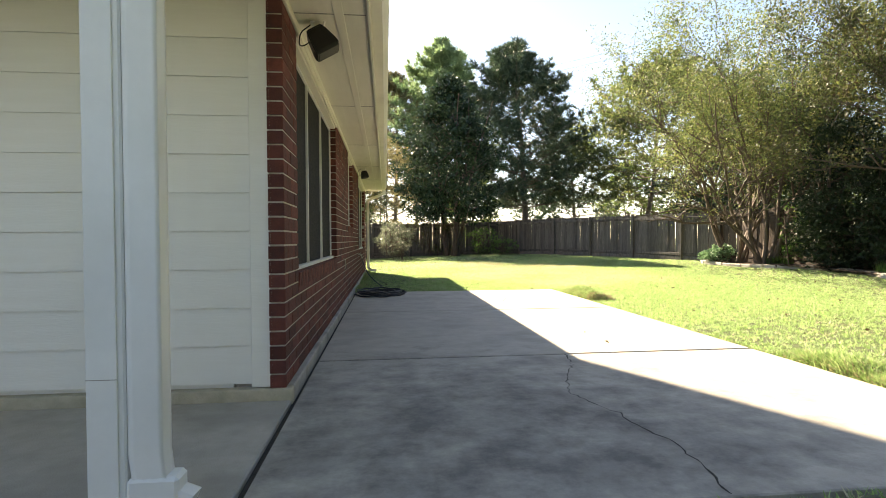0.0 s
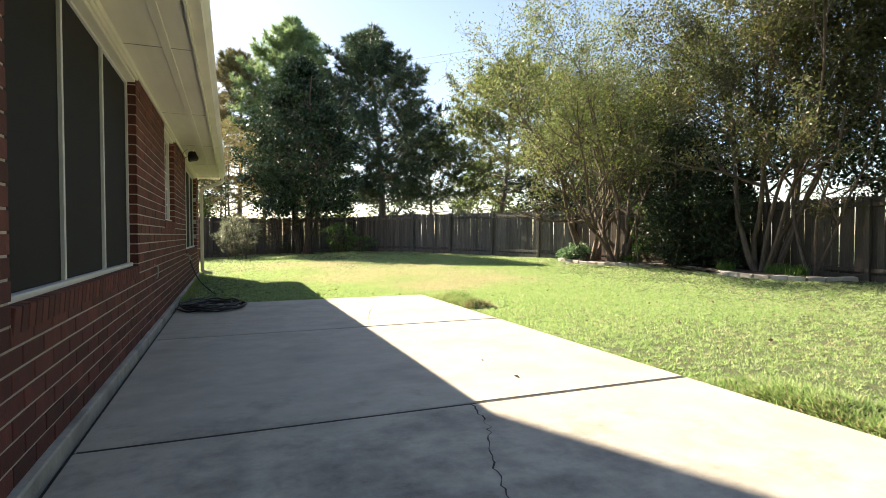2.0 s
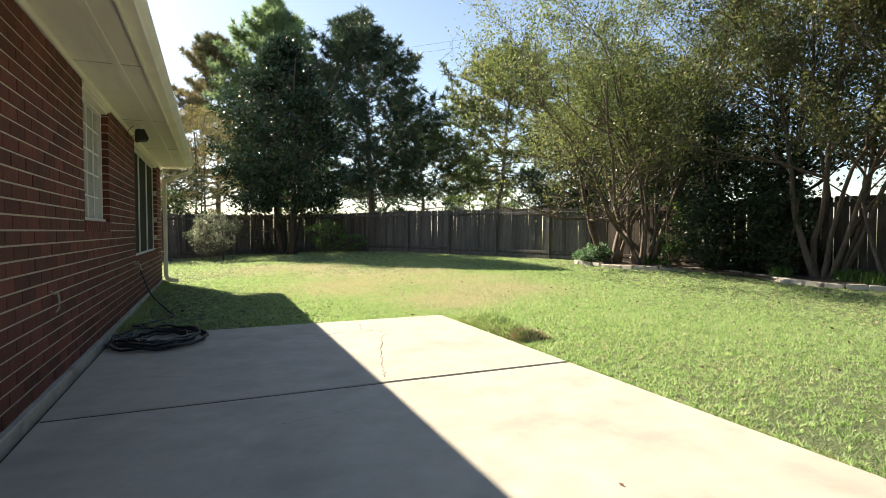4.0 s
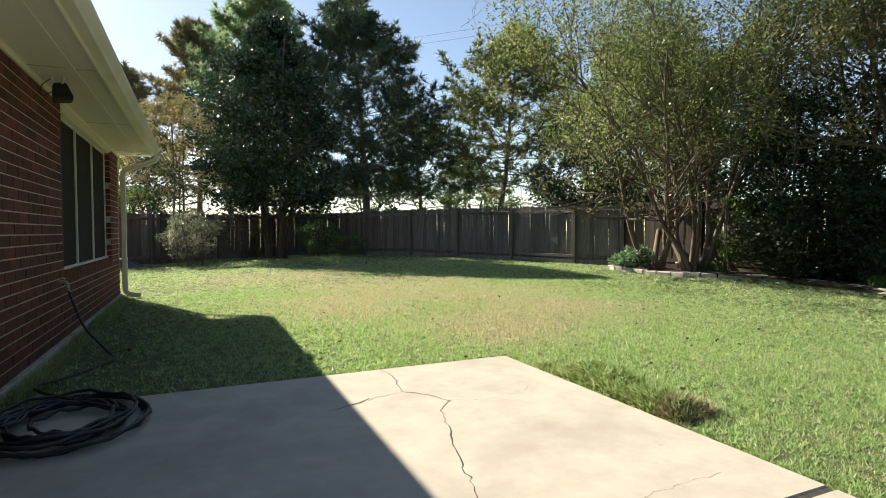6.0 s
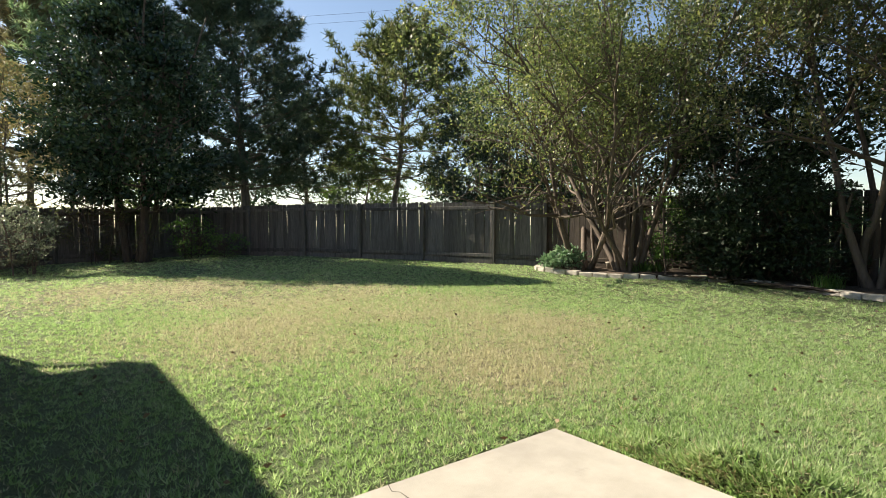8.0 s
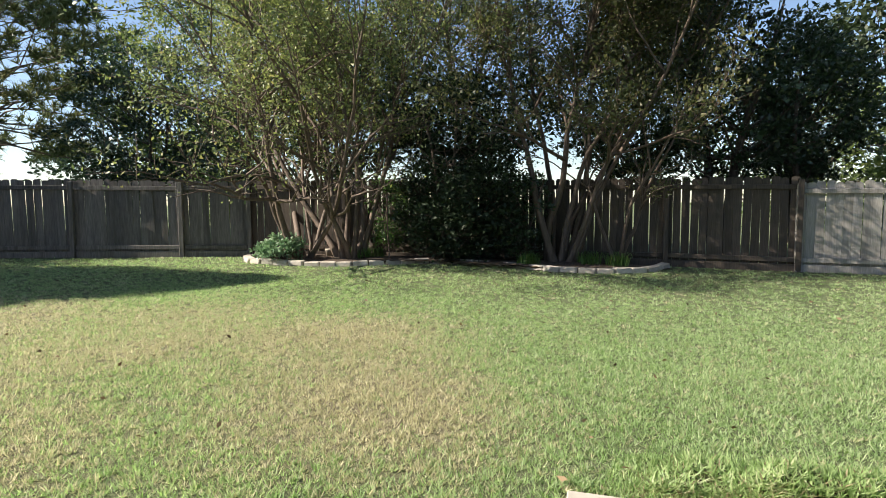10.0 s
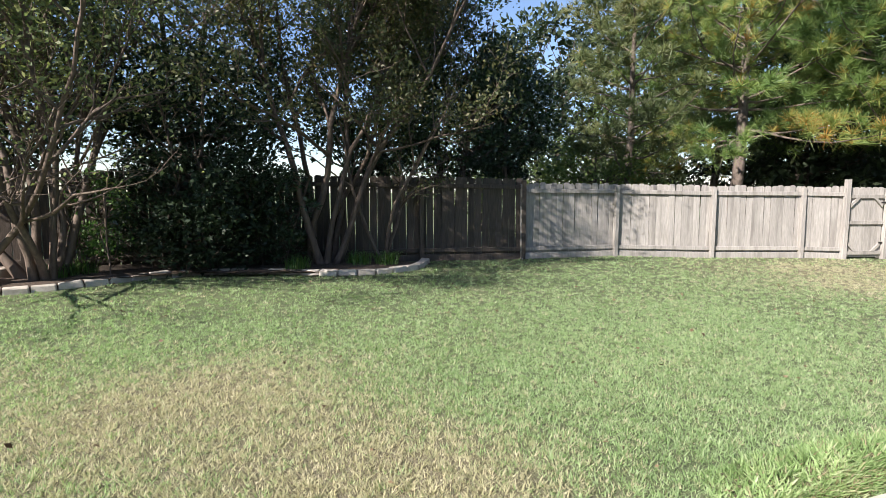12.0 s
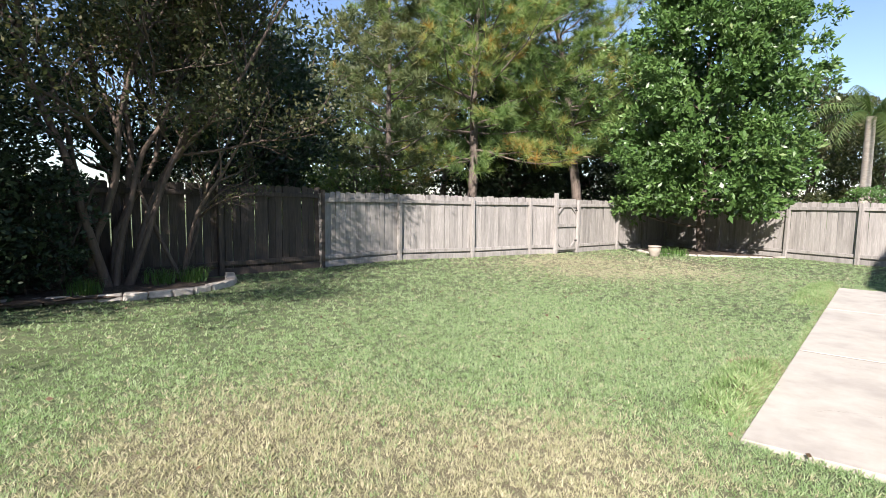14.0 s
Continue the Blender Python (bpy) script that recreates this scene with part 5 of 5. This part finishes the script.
def palm(at):
    rng = np.random.default_rng(8)
    t = tree_object("palm_tree", (at[0], at[1], -0.1), "palm with a pale trunk and drooping fronds beyond the fence")
    st = limb(rng, (0, 0, 0), (0, 0, 1), 5.0, 0.20, 0.17, 10, 0.01)
    obj("trunk", mesh_np("trunk", *tubes([st[:2]], 12), smooth=True), BARK_PALM, t)
    V, F = [], []
    stalks = []
    top = st[0][-1]
    for k in range(34):
        a, up = rng.uniform(0, 6.28), rng.uniform(0.1, 2.2)
        d = np.array([math.cos(a), math.sin(a), up])
        d /= np.linalg.norm(d)
        P = [top]
        for i in range(12):
            d = d + np.array([0, 0, -0.17])
            d /= np.linalg.norm(d)
            P.append(P[-1] + d * 0.24)
        P = np.array(P)
        stalks.append((P, np.linspace(0.02, 0.005, 13)))
        side = np.cross(d, [0, 0, 1.0])
        side /= np.linalg.norm(side) + 1e-9
        for i in range(2, 13):
            for s in (-1, 1):
                for q in range(2):
                    o = P[i] - (P[i] - P[i - 1]) * 0.5 * q
                    tip = o + side * s * 0.45 * (1 - abs(i - 6) / 12) + np.array([0, 0, -0.38]) + rng.normal(size=3) * 0.05
                    n = len(V)
                    V += [o, o + (P[i] - P[i - 1]) * 0.25, tip]
                    F.append((n, n + 1, n + 2))
    SV, SF = tubes(stalks, 4)
    obj("frond_stalks", set_tint(mesh_np("frond_stalks", SV, SF), rng.uniform(0.3, 0.6, len(SV)), 1), LEAF_SHRUB, t, kind="stuff")
    obj("crown", set_tint(mesh_np("crown", V, F), rng.uniform(0.2, 0.6, len(F)), 3), LEAF_OLIVE, t, kind="stuff")


palm((3.96, -12.7))
broadleaf("hedge_bush", (3.6, -6.3), 95, 1.95, 2.6, 0.05, 6000, 0.08, LEAF_SHRUB, BARK_DARK, "clipped green bush beyond the fence", 2, "dome", 0.35, 0.04, "bush", clumps=70)
for k, (x, y, h, w) in enumerate(((6.6, -16.5, 7.2, 5.5), (3.6, -17.5, 5.8, 5.0), (5.0, -20.5, 6.8, 6.5))):
    broadleaf("woodland_tree", (x, y), 140 + k, h, w, 0.05, 11000, 0.2, LEAF_MYRTLE_B, BARK_DARK, "brownish brush tree beyond the fence", 3, "round", 0.6, 0.08, clumps=150)


def tarp_mound():
    """A tarp draped slantwise over something by the left fence."""
    bm = bmesh.new()
    bmesh.ops.create_grid(bm, x_segments=16, y_segments=12, size=0.5)
    for v in bm.verts:
        x, y = v.co.x * 1.25, v.co.y * 0.9
        fx = v.co.x + 0.5
        edge = min(1, 5 * min(fx, 1 - fx + 0.05, 0.5 - abs(v.co.y)))
        v.co = Vector((x, y, max(0, 0.5 * (1 - fx * 0.85) * edge + 0.02 * noise.noise(Vector((x * 5, y * 5, 0))))))
    t = part("tarp", bm, TARP, None, "dark blue-grey tarp draped over a pile by the fence", category="tarp", smooth=True)
    t.location = (-0.95, 26.1, float(ground_z(-0.95, 26.1)) + 0.002)


tarp_mound()

# ================= cracks and litter on the slab =================
crack([(2.0, 5.96), (1.93, 5.6), (1.76, 5.23), (1.67, 4.92), (1.73, 4.68), (1.8, 4.5), (1.79, 4.36), (1.86, 4.1), (1.86, 3.85), (1.81, 3.58)], 0.017, 1)
crack([(2.47, 11.43), (2.49, 11.21), (2.43, 10.82), (2.55, 10.66), (2.62, 10.5), (2.5, 10.33), (2.4, 10.0), (2.3, 9.7), (2.24, 9.4), (2.1, 8.9)], 0.012, 2)
crack([(1.9, 10.62), (2.09, 10.69), (2.24, 10.76), (2.43, 10.82)], 0.006, 3)
crack([(1.92, 10.63), (2.05, 10.68), (2.18, 10.76)], 0.014, 4)
crack([(2.62, 10.5), (2.85, 10.42), (3.2, 10.5), (3.3, 10.6)], 0.003, 5)
crack([(1.3, 8.2), (1.55, 8.25), (1.75, 8.3)], 0.004, 6)
crack([(0.5, 9.6), (0.75, 9.5)], 0.006, 7)
crack([(2.1, 9.05), (2.6, 9.02), (3.3, 9.06)], 0.003, 8)


def litter():
    rng = np.random.default_rng(77)
    # Extra small dark leaves here also stand for shadow specks in the grass.
    n = 620
    x, y = rng.uniform(0.2, 11, n), rng.uniform(-1, 26, n)
    on_slab = (x > SLAB[0]) & (x < SLAB[2]) & (y > SLAB[1]) & (y < SLAB[3])
    keep = ~on_slab | (rng.random(n) < 0.09)
    x, y = x[keep], y[keep]
    on_slab = on_slab[keep]
    z = np.where(on_slab, 0.003, ground_z(x, y) + 0.035)
    P = np.stack([x, y, z], 1)
    out = rng.normal(size=P.shape) * np.array([1, 1, 0.12])
    V, F = leaves(rng, P, 0.045, 0.55, 0, out * 2.5, 0.5)
    obj("fallen_leaves", mesh_np("fallen_leaves", V, F), DEAD_LEAF, None, "dry brown leaves on lawn and slab, some standing for shadow specks", "stuff", "leaves")


litter()

# ================= grass =================
BED = np.array([(p.x, p.y) for p in spline([(x, y, 0) for x, y in EDGE], 60)] + [(12.5, 10.1), (12.5, 18.0)])
YARD = np.array([(0.0, 17.9), (-3.5, 18.2), (-3.5, 26.5), (-0.2, 27.4), (1.8, 29.0), (5.9, 29.4), (8.15, 25.7), (10.9, 20.0), (11.9, 17.5), (12.4, 12), (12.3, 7.9), (12.2, 5.6), (10.5, 0.8), (9.3, -5.1), (3.6, -2.2), (0.0, -1.3), (0.1, 3.5)])


def inside_poly(poly, x, y):
    c = np.zeros(len(x), bool)
    for (x0, y0), (x1, y1) in zip(poly, np.roll(poly, -1, 0)):
        hit = ((y0 > y) != (y1 > y)) & (x < (x1 - x0) * (y - y0) / (y1 - y0 + 1e-12) + x0)
        c ^= hit
    return c


def grass():
    rng = np.random.default_rng(5)
    zones = [((0.8, 8.2, 7.0, 18.2), 150000, 0.0085, 0.046), ((-0.5, 10.5, 0.5, 23.5), 100000, 0.0120, 0.046), ((-3.5, 12.5, -5.0, 29.5), 56000, 0.018, 0.052)]
    sets = {False: ([], []), True: ([], [])}

    def core(x, y, box_):
        """1 well inside a zone, fading to 0 at its border."""
        x0, x1, y0, y1 = box_
        d = np.minimum(np.minimum(x - x0, x1 - x), np.minimum(y - y0, y1 - y))
        return np.clip(d / 2.6, 0, 1)

    def patches(x, y):
        """Uneven growth from hand to hand, 0 to 1."""
        v = np.sin(9.1 * x + 2.2 * np.sin(5.3 * y)) * np.sin(8.3 * y + 1.9 * np.sin(6.7 * x)) + 0.7 * np.sin(23 * x + 1.5 * np.sin(17 * y)) * np.sin(21 * y + 2 * np.sin(13 * x))
        return np.clip(0.5 + 0.25 * v, 0, 1)

    for k, (zone, n, w, l) in enumerate(zones):
        x0, x1, y0, y1 = zone
        x, y = rng.uniform(x0, x1, n), rng.uniform(y0, y1, n)
        ok = inside_poly(YARD, x, y) & ~inside_poly(BED, x, y)
        if k < 2:
            ok &= rng.random(n) < core(x, y, zone)
        for other in zones[:k]:
            ok &= rng.random(n) > core(x, y, other[0])
        ok &= ~((x > -0.1) & (x < SLAB[2] + 0.01) & (y > SLAB[1] - 0.01) & (y < SLAB[3] + 0.01))
        ok &= ~((x < 0.05) & (y < 17.8))
        x, y = x[ok], y[ok]
        dry = rng.random(len(x)) < dryness(x, y) * 0.95
        for flag in (False, True):
            s = dry == flag
            cx, cy = x[s], y[s]
            lush = patches(cx, cy)
            tone = np.repeat(np.clip(0.3 + 0.2 * lush + rng.uniform(-0.3, 0.4, len(cx)), 0, 1), 6)
            m = len(cx) * 6
            a = rng.uniform(0, 2 * np.pi, m)
            tx, ty = np.repeat(cx, 6), np.repeat(cy, 6)
            r = w * rng.uniform(0.2, 1.6, m)
            tx, ty = tx + np.cos(a) * r, ty + np.sin(a) * r
            P = np.stack([tx, ty, ground_z(tx, ty) - 0.004], 1)
            a += rng.normal(size=m) * 0.5
            lean = rng.uniform(0.25, 2.0, m)
            D = np.stack([np.cos(a) * lean, np.sin(a) * lean, np.ones(m)], 1)
            D /= np.linalg.norm(D, axis=1)[:, None]
            b = rng.uniform(0, 2 * np.pi, m)
            S = np.stack([np.cos(b), np.sin(b), np.zeros(m)], 1) * (w * rng.uniform(0.6, 1.2, m) / 2)[:, None]
            L = (l * np.repeat(rng.uniform(0.6, 1.15, len(cx)) * (0.9 + 0.2 * lush), 6) * rng.uniform(0.6, 1.2, m))[:, None]
            sets[flag][0].append(np.stack([P - S, P + S, P + D * L], 1))
            sets[flag][1].append(tone)
    for flag, name, material, label in ((False, "grass", GRASS, "short green lawn grass"), (True, "dry_grass", GRASS_DRY, "straw-coloured dry lawn grass")):
        V, tone = np.concatenate(sets[flag][0]), np.concatenate(sets[flag][1])
        obj(name, set_tint(mesh_np(name, V.reshape(-1, 3), np.arange(len(V) * 3).reshape(-1, 3)), tone, 3), material, None, label, "stuff", "grass")


grass()


LONG_GRASS = leaf_mat("long_grass_blades", [(0.0, (0.09, 0.15, 0.05)), (0.5, (0.27, 0.39, 0.16)), (0.8, (0.43, 0.50, 0.28)), (1.0, (0.62, 0.61, 0.44))], 0.45, 0.38, 0.4, 0.5, 1.15)
STRAW = leaf_mat("dead_straw", [(0.0, (0.17, 0.135, 0.08)), (0.6, (0.36, 0.30, 0.19)), (1.0, (0.56, 0.48, 0.33))], 0.7, 0.3)
THATCH = mat("brown_grass_thatch", (0.06, 0.06, 0.03), (0.18, 0.165, 0.085), 60, 0.95, 1.0, 90, bdist=0.03)
# overgrown banks beside the slab: from, to, height, width
BANKS = [(9.55, 11.35, 0.14, 0.44), (3.3, 5.95, 0.12, 0.50)]


def bank_height(x, y):
    """How far the overgrown banks rise above the lawn beside the slab."""
    h = np.zeros_like(x)
    for a, b, hh, w in BANKS:
        along = np.clip((y - a) / 0.16, 0, 1) * np.clip((b - y) / 0.7, 0, 1)
        u = (x - SLAB[2] - 0.02) / w
        across = np.clip(np.minimum(u / 0.22, (1 - u) / 0.55), 0, 1) ** 0.6
        lumps = 0.75 + 0.25 * np.sin(y * 6.1 + 1) * np.sin(x * 9 + y * 2.3) + 0.12 * np.sin(y * 17 + x * 11)
        h = np.maximum(h, hh * along * across * lumps)
    return h


def long_grass():
    """The overgrown fringe and banks of long grass along the slab's edge, and blades added to darken the wall's foot.
    """
    rng = np.random.default_rng(6)
    for a, b, hh, w in BANKS:
        nx, ny = 20, int((b - a) / 0.035)
        gx, gy = np.meshgrid(np.linspace(SLAB[2] + 0.015, SLAB[2] + w + 0.03, nx), np.linspace(a - 0.02, b, ny), indexing="ij")
        V = np.stack([gx, gy, ground_z(gx, gy) + bank_height(gx, gy) - 0.02 + rng.uniform(-0.008, 0.008, gx.shape)], -1).reshape(-1, 3)
        i, j = np.meshgrid(np.arange(nx - 1), np.arange(ny - 1), indexing="ij")
        i, j = i.ravel(), j.ravel()
        F = np.stack([i * ny + j, (i + 1) * ny + j, (i + 1) * ny + j + 1, i * ny + j + 1], 1)
        obj("grass_thatch", mesh_np("grass_thatch", V, F, True), THATCH, None, "brown matted thatch under the overgrown grass", "stuff", "grass")
    n = 90000
    y = rng.uniform(3.4, 11.5, n)
    x = SLAB[2] + 0.012 + rng.uniform(0, 0.62, n) * np.where(rng.random(n) < 0.35, 0.16, 1.0)
    # Added blades hide the pale foundation and darken the foot of the wall.
    by_wall = rng.random(n) < 0.16
    x = np.where(by_wall, 0.015 + np.abs(rng.normal(size=n)) * 0.06, x)
    y = np.where(by_wall, rng.uniform(11.55, 17.6, n), y)
    h = bank_height(x, y)
    keep = by_wall | (h > 0.012) | (x < SLAB[2] + 0.11 * rng.random(n))
    x, y, h, by_wall = x[keep], y[keep], h[keep], by_wall[keep]
    n = len(x)
    P = np.stack([x, y, ground_z(x, y) + h - 0.015], 1)
    a = rng.uniform(0, 2 * np.pi, n)
    lean = rng.uniform(0.2, 2.4, n)
    face = np.where((x < SLAB[2] + 0.13) & (h > 0.02), 0.7, 0.0)
    D = np.stack([np.cos(a) * lean - face, np.sin(a) * lean, np.ones(n)], 1)
    D /= np.linalg.norm(D, axis=1)[:, None]
    b = rng.uniform(0, 2 * np.pi, n)
    S = np.stack([np.cos(b), np.sin(b), np.zeros(n)], 1) * (0.0125 * rng.uniform(0.5, 1.3, n) / 2)[:, None]
    L = ((0.032 + 0.026 * (h > 0.03) + 0.075 * by_wall) * rng.uniform(0.5, 1.25, n))[:, None]
    V = np.stack([P - S, P + S, P + D * L], 1)
    tone = np.clip(0.45 + 0.3 * np.sin(11 * x + 7 * y) * np.sin(9 * y) + rng.uniform(-0.35, 0.35, n), 0, 1)
    dead = ((np.abs(y - 9.66) < 0.11) & (rng.random(n) < 0.6)) | ((x < SLAB[2] + 0.08) & (rng.random(n) < 0.2)) | (rng.random(n) < 0.05)
    for sel, name, material, label in ((~dead, "long_grass", LONG_GRASS, "overgrown grass along the edge of the slab"), (dead, "dead_grass", STRAW, "dead brown clump in the long grass")):
        obj(name, set_tint(mesh_np(name, V[sel].reshape(-1, 3), np.arange(sel.sum() * 3).reshape(-1, 3)), tone[sel], 3), material, None, label, "stuff", "grass")


long_grass()

# ================= bricks =================
def brick_box(y0, y1, z0, z1, x0=-0.092, x1=0.0, c=0.003):
    """Vertices and faces of one brick, its front edges chamfered."""
    V = [(x0, y0, z0), (x0, y1, z0), (x0, y1, z1), (x0, y0, z1), (x1 - c, y0, z0), (x1 - c, y1, z0), (x1 - c, y1, z1), (x1 - c, y0, z1),
         (x1, y0 + c, z0 + c), (x1, y1 - c, z0 + c), (x1, y1 - c, z1 - c), (x1, y0 + c, z1 - c)]
    F = [(0, 3, 2, 1), (0, 1, 5, 4), (1, 2, 6, 5), (2, 3, 7, 6), (3, 0, 4, 7), (4, 5, 9, 8), (5, 6, 10, 9), (6, 7, 11, 10), (7, 4, 8, 11), (8, 9, 10, 11)]
    return V, F


def bricks():
    r = random.Random(12)
    joint = 0.011
    single, rest = 0, []
    cache = {}
    top = SOFFIT_Z - 0.045
    for k in range(28):
        z0 = BRICK_Z0 + k * COURSE
        z1 = min(z0 + COURSE - joint, top)
        if z1 - z0 < 0.015:
            continue
        segs = [(WALL_Y0, WALL_Y1)]
        for a, b, lo, hi in OPENINGS:
            if z1 > lo - 0.112 and z0 < hi + 0.2:
                if z0 > lo - 0.125:
                    segs = [s for (p, q) in segs for s in ((p, min(q, a)), (max(p, b), q)) if s[1] - s[0] > 0.02]
        off = (k % 2) * MODULE / 2 + r.uniform(-0.004, 0.004)
        for p, q in segs:
            n = math.floor((p - WALL_Y0 - off) / MODULE)
            y = WALL_Y0 + off + n * MODULE
            while y < q:
                a, b = max(p, y), min(q, y + MODULE - joint)
                if q - b < 0.03:
                    b = q
                y += MODULE
                if b - a < 0.03:
                    continue
                push = r.uniform(-0.0015, 0.0015)
                if a < 8.6 and single < 300:
                    single += 1
                    key = (round(b - a, 3), round(z1 - z0, 3))
                    if key not in cache:
                        me = bpy.data.meshes.new("brick")
                        V, F = brick_box(0, b - a, 0, z1 - z0)
                        me.from_pydata(V, [], F)
                        me.materials.append(BRICK)
                        cache[key] = me
                    ob = obj("brick", cache[key], None, wall_east)
                    ob.location = (push, a, z0)
                else:
                    rest.append(brick_box(a, b, z0, z1, -0.092, push))
    V, F = [], []
    for v, f in rest:
        n = len(V)
        V += v
        F += [tuple(i + n for i in q) for q in f]
    me = bpy.data.meshes.new("brick_rest")
    me.from_pydata(V, [], F)
    obj("brick_rest", me, BRICK_FAR, wall_east, kind="stuff")
    # sloping rowlock sills
    sill = bpy.data.meshes.new("sill_brick")
    v, f = brick_box(0, 0.069, 0, 0.1, -0.115, 0.003)
    sill.from_pydata(v, [], f)
    sill.materials.append(BRICK)
    for a, b, lo, hi in OPENINGS:
        n = round((b - a) / 0.08)
        st = (b - a) / n
        for i in range(n):
            ob = obj("sill_brick", sill, None, wall_east)
            ob.matrix_basis = Matrix.Translation((0, a + i * st + 0.005, lo - 0.122)) @ pose(0, 0, 0, 0, 5, 0)
    bm = bmesh.new()
    for a, b, lo, hi in OPENINGS:
        box(bm, (-0.12, a, lo - 0.115), (-0.004, b, lo - 0.045))
    part("sill_mortar", bm, MORTAR, wall_east, "mortar between the sill bricks")


bricks()

# ragged caulk between trim board and brick
def caulk():
    r = random.Random(3)
    V, F = [], []
    n = 120
    for i in range(n + 1):
        z = 0.07 + i * (SOFFIT_Z - 0.08) / n
        w = 0.004 + 0.006 * r.random()
        V += [(-0.0885, 5.016, z), (-0.0885 + w, 5.006, z), (-0.086 + w, 4.9985, z)]
    for i in range(n):
        for k in range(2):
            F.append((3 * i + k, 3 * i + k + 1, 3 * i + k + 4, 3 * i + k + 3))
    obj("caulk", mesh_np("caulk", V, F), MORTAR, siding_wall, "ragged pale caulk beside the brick")


caulk()
